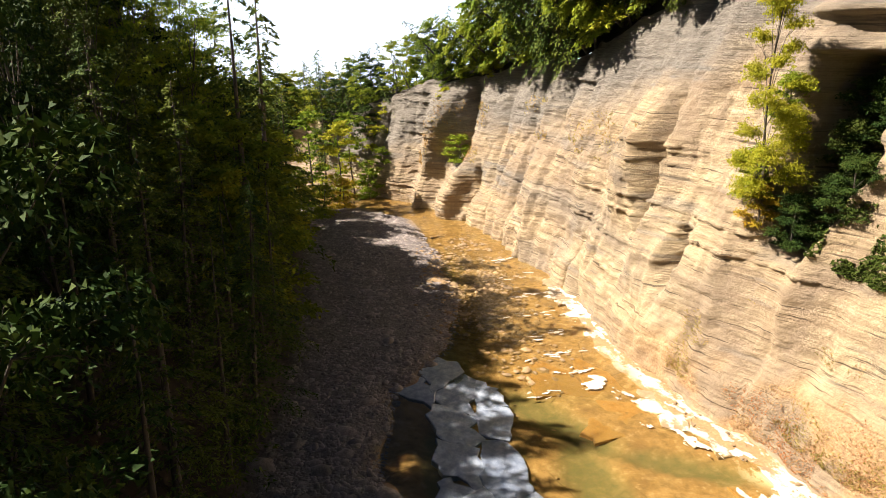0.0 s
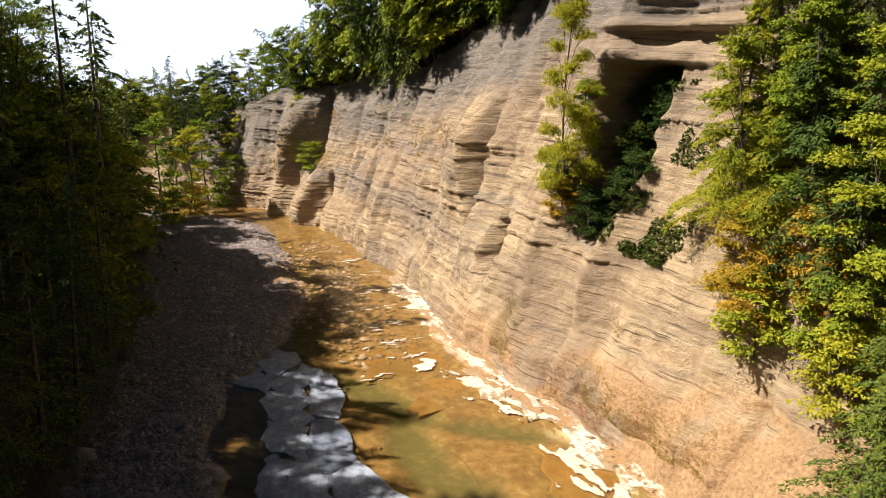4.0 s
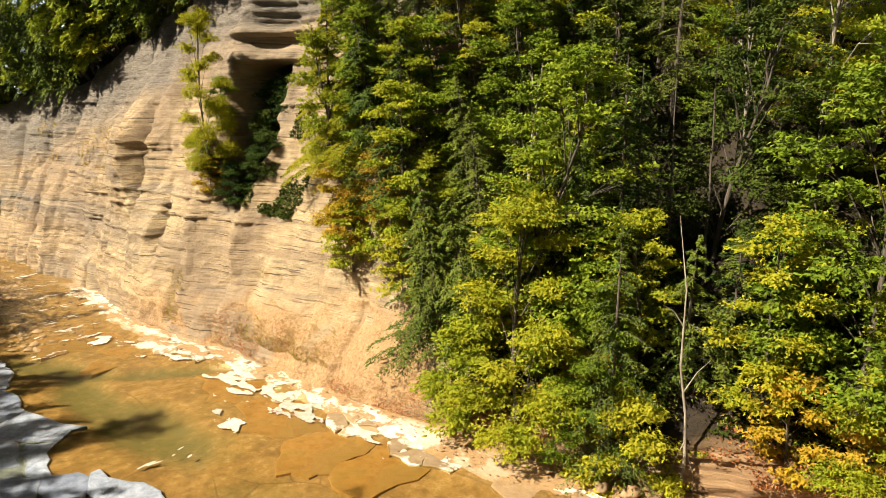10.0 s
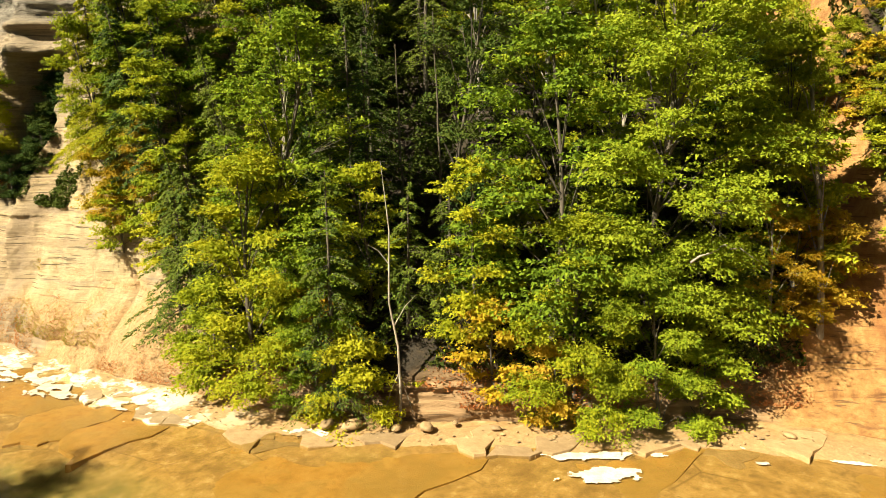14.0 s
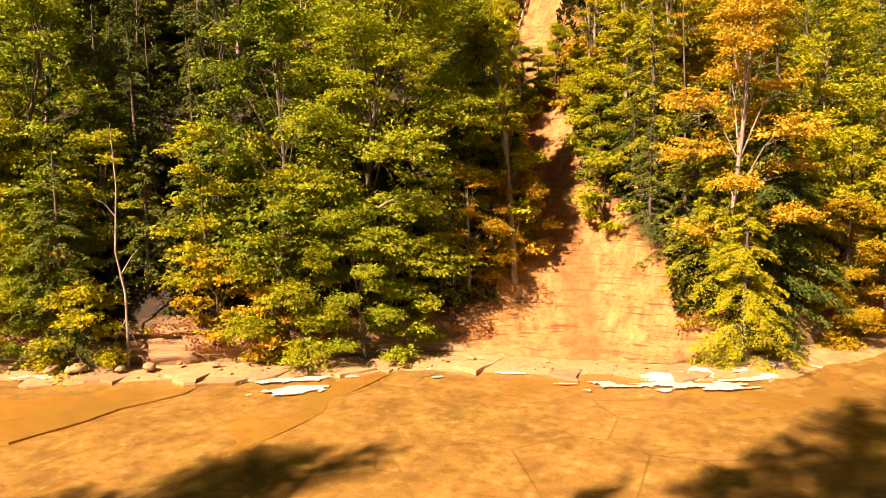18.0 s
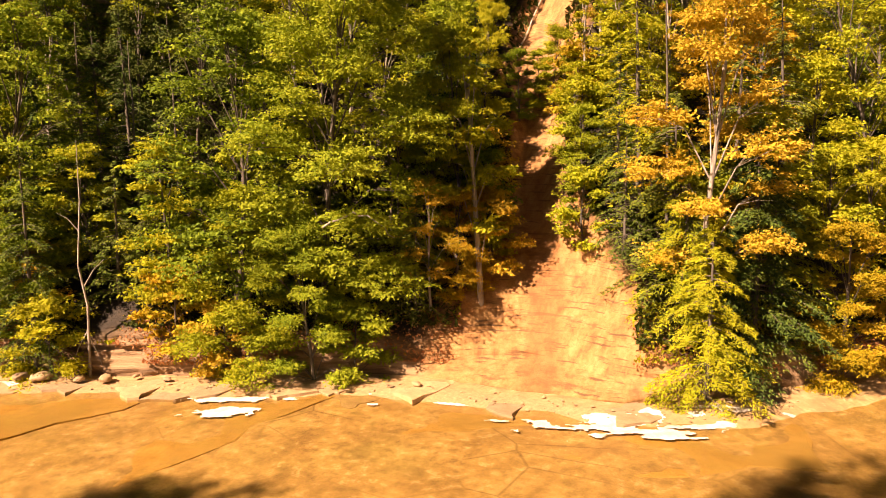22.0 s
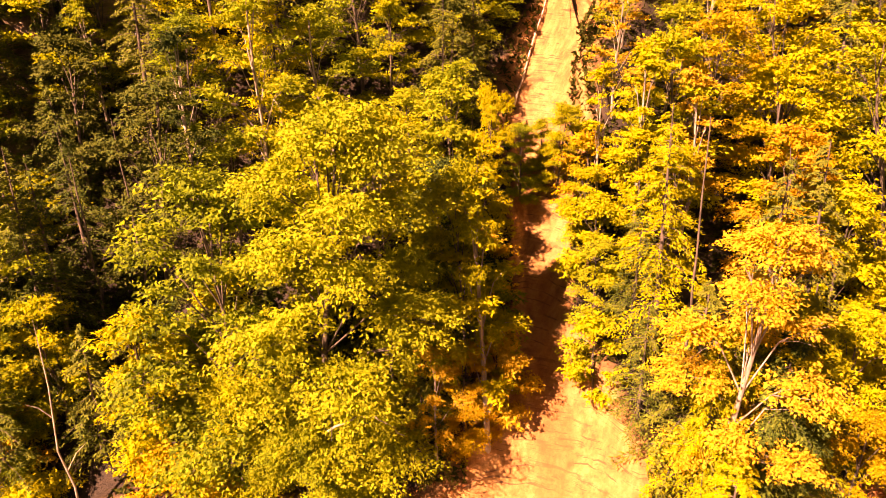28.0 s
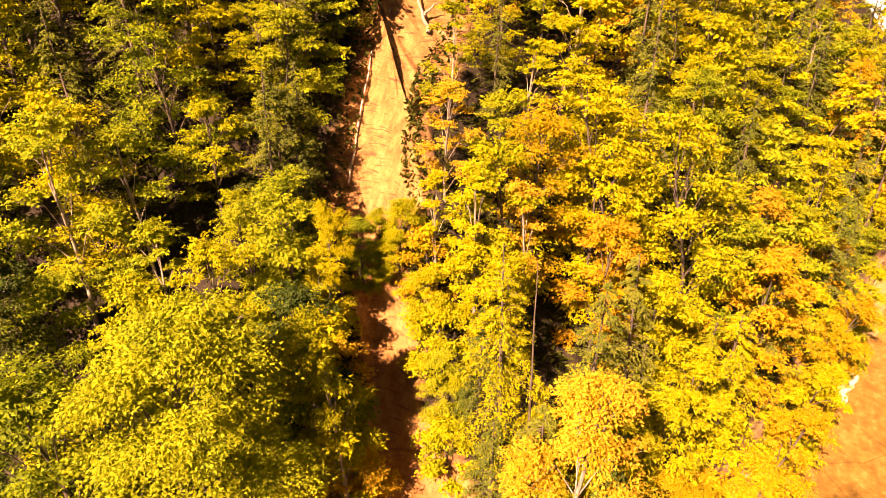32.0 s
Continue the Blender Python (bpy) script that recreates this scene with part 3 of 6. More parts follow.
def bank_sheet(name, s_from, s_to, ds, levels, material, top=None):
    """A sheet of the far bank; levels are heights or, with top, shares of the height top(s)."""
    s = np.arange(s_from, s_to + ds / 2, ds)
    S, Z = np.meshgrid(s, levels, indexing="ij")
    if top is not None:
        Z = -0.6 + Z * (top(S) + 0.6)
    d, wooded = bank_offset(S, np.maximum(Z, -0.6))
    y = np.interp(S, SHORE_S, SHORE_FINE[:, 1])
    rock = (ledges(S, Z) + carve(S, Z, y)) * (1 - wooded)
    soil = ((0.5 * fbm(S * 0.22, Z * 0.2, 51, 4) + 0.28 * fbm(S * 0.8, Z * 0.8, 55, 2)) * smooth(0.5, 3, Z) + 2.6 * ledges(S, Z) * smooth(3.4, 2.0, Z)) * wooded
    out = out_way(S, Z, wooded)
    foot_x = np.interp(S, SHORE_S, SHORE_FINE[:, 0])
    gd0 = far_from_line(foot_x + out[0] * d, y + out[1] * d, FALL_LINE)
    gully = smooth(1.3, 0.55, gd0 / (1.5 + 3.2 * smooth(10, 1.5, Z) + 0.9 * smooth(16, 19, Z))) * wooded * smooth(0.6, 3, Z)
    d = d - rock * -1.0 + soil * (1 - gully) + (0.9 + 0.30 * fbm(S * 0.6, Z * 0.3, 57, 3) + 0.16 * np.round(3 * vnoise(S * 0.15, Z * 0.75, 59)) + 0.12 * fbm(S * 1.6, Z * 0.5, 58, 2)) * gully
    X = foot_x + out[0] * d
    Y = y + out[1] * d
    n, k = S.shape
    verts = np.stack([X, Y, Z], -1).reshape(-1, 3)
    i = (np.arange(n - 1)[:, None] * k + np.arange(k - 1)).ravel()
    faces = np.stack([i, i + 1, i + k + 1, i + k], 1)
    ob = piece(name, mesh_of(name, verts, faces, material))
    return ob


S_A, S_B = shore_at(101), shore_at(9)
cliff = tagged(bank_sheet("cliff_face", S_A, S_B, 0.22, np.linspace(0, 1, 230), M_CLIFF, rim_height), "layered tan shale cliff with cracks and ledges", "cliff", kind="structure")


def paint_cliff(ob):
    n = len(ob.data.vertices)
    co = np.empty(n * 3, np.float32)
    ob.data.vertices.foreach_get("co", co)
    x, y, z = co.reshape(-1, 3).T
    top = np.interp(y, RIM_Y, RIM_Z)
    wob = fbm(y * 0.16, z * 0.22, 231, 4)
    patch = fbm(y * 0.4, z * 0.5, 237, 3)
    bleached = smooth(62, 34, y) * smooth(0.5, 2.5, z) * smooth(20, 11, z) * smooth(-0.5, 0.35, wob + 0.3 * patch)
    # greyer rock below the rim paints the shade of overhanging trees
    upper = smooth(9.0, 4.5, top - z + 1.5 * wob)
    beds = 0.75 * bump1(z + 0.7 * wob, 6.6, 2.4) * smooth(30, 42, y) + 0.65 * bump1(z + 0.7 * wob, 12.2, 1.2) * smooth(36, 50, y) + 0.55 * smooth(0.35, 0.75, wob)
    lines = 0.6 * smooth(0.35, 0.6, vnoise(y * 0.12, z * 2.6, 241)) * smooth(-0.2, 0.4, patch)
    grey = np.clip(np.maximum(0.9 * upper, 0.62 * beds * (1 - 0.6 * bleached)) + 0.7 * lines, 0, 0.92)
    earth = smooth(4.6, 2.2, z + 1.1 * patch - 1.6 * smooth(34, 20, y)) * smooth(46, 34, y) * smooth(-0.7, 0.1, patch + wob)
    a = ob.data.color_attributes.new("zone", "FLOAT_COLOR", "POINT")
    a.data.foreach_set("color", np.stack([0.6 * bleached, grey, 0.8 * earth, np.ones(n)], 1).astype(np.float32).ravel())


paint_cliff(cliff)
far_cliff = tagged(bank_sheet("far_cliff_face", 0, S_A, 0.8, np.linspace(0, 1, 40), M_CLIFF, rim_height), "far shaded shale cliff round the bend", "cliff", kind="structure")


# ---- wooded bank below the forest, and the plateau behind ----
def wooded_mat():
    m, nt, bsdf = node_mat("wooded_bank")
    at = nt.nodes.new("ShaderNodeAttribute")
    at.attribute_name = "zone"
    sep = nt.nodes.new("ShaderNodeSeparateColor")
    nt.links.new(at.outputs["Color"], sep.inputs[0])
    n2 = noise_tex(nt, coords(nt), 3.0, 7.0, 0.7)
    n1 = noise_tex(nt, coords(nt, (0.25, 0.25, 5.0)), 1.0, 7.0, 0.65)
    # dark forest soil, lowered further so that sunlit gaps look shaded
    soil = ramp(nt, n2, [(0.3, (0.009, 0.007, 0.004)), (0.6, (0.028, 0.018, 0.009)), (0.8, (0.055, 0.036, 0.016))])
    rock = ramp(nt, n1, [(0.3, (0.11, 0.065, 0.035)), (0.5, (0.25, 0.155, 0.08)), (0.7, (0.39, 0.265, 0.15))])
    rills = noise_tex(nt, coords(nt, (1.6, 1.6, 0.12)), 1.0, 7.0, 0.65)
    fall = ramp(nt, rills, [(0.34, (0.20, 0.092, 0.030)), (0.5, (0.335, 0.172, 0.058)), (0.66, (0.43, 0.245, 0.095))])
    beds = noise_tex(nt, coords(nt, (0.30, 0.30, 3.2)), 1.0, 8.0, 0.7)
    fall = mix(nt, ramp(nt, beds, [(0.36, (0.7,) * 3), (0.44, (0.0,) * 3)]), fall, (0.13, 0.055, 0.02))
    fall = mix(nt, ramp(nt, n2, [(0.55, (0.0,) * 3), (0.68, (0.35,) * 3)]), fall, (0.40, 0.23, 0.095))
    grain = noise_tex(nt, coords(nt, (2.4, 2.4, 4.0)), 1.6, 9.0, 0.78)
    fall = mix(nt, ramp(nt, grain, [(0.36, (0.6,) * 3), (0.48, (0.0,) * 3)]), fall, (0.18, 0.082, 0.028))
    parting = noise_tex(nt, coords(nt, (0.45, 0.45, 8.0)), 1.0, 5.0, 0.6)
    fall = mix(nt, ramp(nt, parting, [(0.36, (0.8,) * 3), (0.41, (0.0,) * 3)]), fall, (0.085, 0.04, 0.016))
    rust = ramp(nt, n2, [(0.3, (0.15, 0.05, 0.014)), (0.7, (0.27, 0.105, 0.03))])
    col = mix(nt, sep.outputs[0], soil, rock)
    col = mix(nt, sep.outputs[1], col, fall)
    col = mix(nt, sep.outputs[2], col, rust)
    nt.links.new(col, bsdf.inputs["Base Color"])
    bsdf.inputs["Roughness"].default_value = 0.8
    rise = nt.nodes.new("ShaderNodeMath")
    rise.operation = "ADD"
    nt.links.new(n1, rise.inputs[0])
    nt.links.new(grain, rise.inputs[1])
    bump(nt, bsdf, rise.outputs[0], 0.8, 0.12)
    return m


M_WOODED = wooded_mat()


def paint(ob, colours):
    a = ob.data.color_attributes.new("zone", "FLOAT_COLOR", "POINT")
    a.data.foreach_set("color", np.c_[colours, np.ones(len(colours))].astype(np.float32).ravel())


def coordinates(ob):
    v = np.empty(len(ob.data.vertices) * 3, np.float32)
    ob.data.vertices.foreach_get("co", v)
    return v.reshape(-1, 3)


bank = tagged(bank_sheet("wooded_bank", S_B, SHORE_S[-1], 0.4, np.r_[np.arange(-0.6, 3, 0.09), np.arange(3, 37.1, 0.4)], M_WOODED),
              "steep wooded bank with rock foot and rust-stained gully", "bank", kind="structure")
bv = coordinates(bank)
gd = far_from_line(bv[:, 0], bv[:, 1], FALL_LINE)
half = 1.6 + 3.3 * smooth(10, 1.5, bv[:, 2]) + 1.0 * smooth(16, 19, bv[:, 2]) + 0.5 * vnoise(bv[:, 0], bv[:, 1], 71)
in_fall = smooth(1.45, 1.0, gd / half)
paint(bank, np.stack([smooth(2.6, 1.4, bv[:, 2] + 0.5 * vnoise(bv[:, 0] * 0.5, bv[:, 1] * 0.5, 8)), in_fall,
                      smooth(1.15, 0.7, gd + 0.25 * vnoise(bv[:, 0] * 1.2, bv[:, 2] * 0.8, 73)) * smooth(16, 5, bv[:, 2]) * in_fall * 0.6], 1))


def rim_rise(s, r):
    """How far the ground above the rim has risen at r metres behind it."""
    y = np.interp(s, SHORE_S, SHORE_FINE[:, 1])
    steep = 0.15 + 0.75 * smooth(90, 74, y)
    return steep * np.minimum(r, 15) + 0.04 * r


def plateau(name, s_from, s_to, top, reach):
    """The forest floor above the bank, rising away from the edge."""
    s = np.arange(s_from, s_to, 1.0)
    r = np.array([0, 1, 2, 3.5, 5, 7, 10, 15, 25, 40, reach])
    S, R = np.meshgrid(s, r, indexing="ij")
    z0 = top(S)
    d, wooded = bank_offset(S, z0)
    edge = (ledges(S, z0) + carve(S, z0, np.interp(S, SHORE_S, SHORE_FINE[:, 1]))) * (1 - wooded)
    d = d + R - 0.02 + 0.4 * vnoise(S * 0.7, R, 91) * smooth(0, 2, R) + edge * smooth(7, 0, R)
    out = out_way(S, z0, wooded)
    X = np.interp(S, SHORE_S, SHORE_FINE[:, 0]) + out[0] * d
    Y = np.interp(S, SHORE_S, SHORE_FINE[:, 1]) + out[1] * d
    Z = z0 - 0.04 + rim_rise(S, R) + 0.5 * vnoise(X * 0.3, Y * 0.3, 90) * np.minimum(R, 3) / 3
    n, k = S.shape
    i = (np.arange(n - 1)[:, None] * k + np.arange(k - 1)).ravel()
    ob = piece(name, mesh_of(name, np.stack([X, Y, Z], -1).reshape(-1, 3), np.stack([i, i + 1, i + k + 1, i + k], 1), M_WOODED))
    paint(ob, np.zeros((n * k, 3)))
    return tagged(ob, "leaf-covered forest floor above the gorge", "ground", kind="structure")


plateau("rim_ground", 0, S_B + 2, rim_height, 50)
plateau("upper_bank_ground", S_B, SHORE_S[-1], lambda s: np.full(np.shape(s), 36.9), 40)


# ---- valley floor: one sheet ----
def line_side(x, y, line):
    """Signed distance from a line that runs downstream: positive on its left (near bank's far side for NEAR reversed)."""
    best, side = np.full(np.shape(x), 1e9), np.zeros(np.shape(x))
    for (ax, ay), (bx, by) in zip(line[:-1], line[1:]):
        t = np.clip(((x - ax) * (bx - ax) + (y - ay) * (by - ay)) / ((bx - ax) ** 2 + (by - ay) ** 2), 0, 1)
        d = np.hypot(x - ax - t * (bx - ax), y - ay - t * (by - ay))
        c = (bx - ax) * (y - ay) - (by - ay) * (x - ax)
        closer = d < best
        side = np.where(closer, np.sign(c), side)
        best = np.minimum(best, d)
    return best * side


# the edge between the shingle bar and the running water
BAR = np.array([(-60, 112), (-30, 102), (-14, 92), (-2.5, 83), (0.0, 73), (0.8, 62), (0.2, 50), (-1.5, 43), (-6.0, 37), (-7.5, 28), (-6, 18),
                (-5, 5), (-3, -12), (0, -28), (6, -42), (22, -52), (45, -58), (75, -66), (110, -84)], float)


POOLS = ((3.0, 33.0, 6.0, 2.0, -56), (3.4, 26.4, 5.5, 1.8, -85), (8.6, 27.6, 4.8, 1.1, -25), (4.8, 20, 6.5, 2.8, -80), (5.5, 4, 9, 4.5, -80), (9.0, -17, 8, 2.6, -57), (-4.6, 28.7, 5.0, 1.0, 83))


def pools(x, y):
    """Depth share of the green pools: 1 in the middle of one."""
    out = np.zeros(np.shape(x))
    for cx, cy, a, b, deg in POOLS:
        c, s = np.cos(np.radians(deg)), np.sin(np.radians(deg))
        u, v = ((x - cx) * c + (y - cy) * s) / a, (-(x - cx) * s + (y - cy) * c) / b
        out = np.maximum(out, smooth(1.15, 0.5, np.hypot(u, v) + 0.22 * fbm(x * 0.5, y * 0.5, 33, 3)))
    return out


def floor_height(x, y):
    near = -line_side(x, y, NEAR)     # positive beyond the foot of the near bank
    bar = -line_side(x, y, BAR)       # positive on the shingle side
    z = -0.13 + 0.06 * fbm(x * 0.22, y * 0.22, 4, 4) - 0.26 * pools(x, y)
    z = z + smooth(-0.6, 1.6, bar + 0.8 * fbm(x * 0.3, y * 0.3, 6, 3)) * (0.52 + 0.10 * fbm(x * 0.5, y * 0.5, 21, 4))
    z = z + (0.30 - 0.10 * smooth(12, 30, y)) * smooth(-1.6, 0.6, line_side(x, y, SHORE) + 0.5 * fbm(x * 0.4, y * 0.4, 65, 3)) * smooth(66, 52, y)
    hill = np.maximum(near, 0)
    z = z + 0.9 * hill ** 1.0 * smooth(0, 6, hill) * smooth(60, 20, hill) + 30 * smooth(20, 60, hill)
    return z, bar, near


xs = np.r_[-400, -250, -150, np.arange(-100, -20, 2.0), np.arange(-20, 60, 0.45), np.arange(60, 121, 2.0), 160, 260, 420]
ys = np.r_[-420, -250, -160, np.arange(-110, -60, 2.5), np.arange(-60, 66, 0.5), np.arange(66, 150, 2.0), 200, 300, 420]
GX, GY = np.meshgrid(xs, ys, indexing="ij")
GZ, gbar, gnear = floor_height(GX, GY)
behind = line_side(GX, GY, SHORE)
GZ = np.where(behind > 2.5, np.minimum(GZ, -0.5), GZ)
GZ = GZ - 40 * smooth(130, 420, np.hypot(GX, GY))
n, k = GX.shape
i = (np.arange(n - 1)[:, None] * k + np.arange(k - 1)).ravel()
ground = piece("ground", mesh_of("ground", np.stack([GX, GY, GZ], -1).reshape(-1, 3), np.stack([i, i + k, i + k + 1, i + 1], 1), M_GROUND, smooth=True))
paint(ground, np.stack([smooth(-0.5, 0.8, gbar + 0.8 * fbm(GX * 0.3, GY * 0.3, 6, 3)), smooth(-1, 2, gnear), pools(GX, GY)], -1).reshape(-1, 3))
pale_share = bump1(line_side(GX, GY, SHORE) + 0.5 * fbm(GX * 0.5, GY * 0.5, 63, 3), 0.2, 2.0) * smooth(66, 50, GY) * smooth(-36, -30, GY)
sa = ground.data.attributes.new("shore", "FLOAT", "POINT")
sa.data.foreach_set("value", pale_share.astype(np.float32).ravel())
sb = ground.data.attributes.new("bloom", "FLOAT", "POINT")
sb.data.foreach_set("value", (pale_share * smooth(-2, 14, GY)).astype(np.float32).ravel())
tagged(ground, "creek bed of tan bedrock with a grey shingle bar", "ground", kind="structure")


def ground_z(x, y):
    z, _, _ = floor_height(np.array([float(x)]), np.array([float(y)]))
    return float(z[0])


# ---- water: one sheet along the channel ----
wx, wy = np.arange(-26, 122, 0.8), np.arange(-86, 112, 0.8)
WX, WY = np.meshgrid(wx, wy, indexing="ij")
WZ = -0.012 + 0.010 * fbm(WX * 0.9, WY * 0.9, 61, 2)
keep = (line_side(WX, WY, SHORE) < 1.5) & (-line_side(WX, WY, BAR) < 3.0)
idx = np.arange(WX.size).reshape(WX.shape)
quads = np.stack([idx[:-1, :-1], idx[1:, :-1], idx[1:, 1:], idx[:-1, 1:]], -1)[keep[:-1, :-1] & keep[1:, 1:]]
used, inv = np.unique(quads, return_inverse=True)
wv = np.stack([WX, WY, WZ], -1).reshape(-1, 3)[used]
water = piece("water", mesh_of("water", wv, inv.reshape(-1, 4), M_WATER, smooth=True))
tagged(water, "shallow clear creek water over amber bedrock", "water", kind="structure")


# ---- trees ----
def tube(path, radii, sides=6):
    path, radii = np.asarray(path, float), np.asarray(radii, float)
    way = np.gradient(path, axis=0)
    way /= np.linalg.norm(way, axis=1, keepdims=True) + 1e-9
    ref = np.where(np.abs(way[:, 2:3]) > 0.9, [[1.0, 0, 0]], [[0, 0, 1.0]])
    a = np.cross(way, ref)
    a /= np.linalg.norm(a, axis=1, keepdims=True) + 1e-9
    b = np.cross(way, a)
    ang = np.linspace(0, 2 * np.pi, sides, endpoint=False)
    v = path[:, None] + radii[:, None, None] * (np.cos(ang)[None, :, None] * a[:, None] + np.sin(ang)[None, :, None] * b[:, None])
    n = len(path)
    f = [(i * sides + j, i * sides + (j + 1) % sides, (i + 1) * sides + (j + 1) % sides, (i + 1) * sides + j)
         for i in range(n - 1) for j in range(sides)]
    return v.reshape(-1, 3), np.array(f)


def join_tubes(tubes):
    vs, fs, at = [], [], 0
    for v, f in tubes:
        vs.append(v)
        fs.append(f + at)
        at += len(v)
    return np.concatenate(vs), np.concatenate(fs)


def leaves(centres, out, length, width, r, droop=0.35, spread=0.55):
    """Small pointed leaves at the centres; out: unit vectors that they point along."""
    n = len(centres)
    d = out + r.normal(0, spread, (n, 3))
    d[:, 2] -= droop
    d /= np.linalg.norm(d, axis=1, keepdims=True)
    up = np.array([0, 0, 1.0]) + r.normal(0, 0.55, (n, 3))
    side = np.cross(d, up)
    side /= np.linalg.norm(side, axis=1, keepdims=True) + 1e-9
    nor = np.cross(side, d)
    L = (length * r.uniform(0.65, 1.3, n))[:, None]
    W = (width * r.uniform(0.7, 1.25, n))[:, None]
    lift = 0.15 * W * nor
    v = np.stack([centres - 0.30 * L * d + 0.55 * W * side + lift, centres + 0.65 * L * d, centres - 0.40 * L * d - 0.5 * W * side], 1)
    f = np.arange(3 * n).reshape(n, 3)
    return v.reshape(-1, 3), f


def broad_tree(seed, height, radius, low, lobes, sprays, per, leaf=(0.30, 0.19), bark=None, lean=0.05, flat=0.34):
    """Trunk and crown meshes of a broad-leaved tree: limbs end in lobes, lobes carry flat sprays of leaves."""
    r = np.random.default_rng(seed)
    top = np.array([lean * height * r.normal(), lean * height * r.normal(), height])
    t = np.linspace(0, 1, 9)[:, None]
    bend = 0.02 * height * np.sin(t * np.pi * r.uniform(1, 2)) * r.normal(size=(1, 3)) * [1, 1, 0]
    stem = top * t * 0.93 + bend
    base_r = 0.009 * height + 0.03
    tubes = [tube(stem, base_r * (1 - 0.86 * t[:, 0]) + 0.015, 7)]
    centres, sizes = [], []
    for k in range(lobes):
        f = low + (1 - low) * (k + 0.6) / lobes
        ang = k * 2.4 + r.uniform(-0.5, 0.5)
        u = (f - low) / (1 - low)
        reach = radius * np.sqrt(np.clip(1 - (2 * u - 0.72) ** 2 / 1.75, 0.06, 1)) * r.uniform(0.62, 0.98)
        c = np.array([np.cos(ang) * reach * 0.74, np.sin(ang) * reach * 0.74, f * height * 0.97]) + stem[-1] * [f, f, 0]
        size = radius * r.uniform(0.18, 0.33) * (1.0 - 0.30 * u)
        centres.append(c)
        sizes.append(size)
        start = stem[int(np.clip((f * 0.8) * 8, 1, 7))]
        mid = (start + c) / 2 + [0, 0, 0.06 * height]
        tubes.append(tube([start, mid, c, c + (c - mid) * 0.4], [base_r * 0.28, base_r * 0.17, base_r * 0.08, 0.008], 5))
        for _ in range(3):
            e = c + r.normal(0, size * 0.55, 3)
            tubes.append(tube([mid, (mid + e) / 2 + [0, 0, 0.15], e], [base_r * 0.11, base_r * 0.06, 0.006], 4))
    centres.append(stem[-1] * [1, 1, 0.97])
    sizes.append(radius * 0.30)
    weights = np.array(sizes) ** 2
    which = r.choice(len(centres), sprays, p=weights / weights.sum())
    dirs = r.normal(size=(sprays, 3))
    dirs[:, 2] = np.abs(dirs[:, 2]) * 1.1 - 0.35
    dirs /= np.linalg.norm(dirs, axis=1, keepdims=True)
    depth = r.uniform(0.45, 1.0, sprays) ** 0.3 * np.where(r.random(sprays) < 0.12, 1.35, 1.0)
    sc = np.array(centres)[which] + dirs * (np.array(sizes)[which] * depth)[:, None] * [1.08, 1.08, 0.8]
    out = dirs * [1, 1, 0.25] + (sc - stem[4]) * [1, 1, 0] / (radius + 1e-6) * 0.8
    out /= np.linalg.norm(out, axis=1, keepdims=True) + 1e-9
    sr = r.uniform(0.28, 0.72, sprays) * (radius / 4.5) ** 0.5
    n = sprays * per
    own = np.repeat(np.arange(sprays), per)
    a, q = r.uniform(0, 2 * np.pi, n), np.sqrt(r.uniform(0, 1, n))
    side = np.cross(out, [0, 0, 1.0])
    side /= np.linalg.norm(side, axis=1, keepdims=True) + 1e-9
    along, across = np.cos(a) * q * sr[own] * 1.35, np.sin(a) * q * sr[own] * 0.8
    c = sc[own] + out[own] * along[:, None] + side[own] * across[:, None]
    c[:, 2] += -flat * 0.5 * np.maximum(along, -0.2) ** 2 + r.normal(0, 0.06, n) - 0.1 * np.abs(across)
    lv, lf = leaves(c, out[own] + 0.6 * np.sign(across)[:, None] * side[own], leaf[0], leaf[1], r)
    # the thick inner foliage, which no sun reaches
    m = 120 * lobes
    k = r.integers(0, len(centres), m)
    ic = np.array(centres)[k] * r.uniform(0.35, 1.0, (m, 1)) ** [1, 1, 0] + np.clip(r.normal(0, 0.30, (m, 3)), -0.6, 0.6) * np.array(sizes)[k][:, None] * [1, 1, 0.6]
    iv, jf = leaves(ic, r.normal(size=(m, 3)), 0.02 * radius + 0.14, 0.016 * radius + 0.12, r, 0.0, 0.1)
    lv, lf = np.concatenate([lv, iv]), np.concatenate([lf, jf + len(lv)])
    return mesh_of("trunk", *tubes[0], bark or M_BARK, True), (lv, lf), mesh_of("branchwork", *join_tubes(tubes[1:]), bark or M_BARK, True)


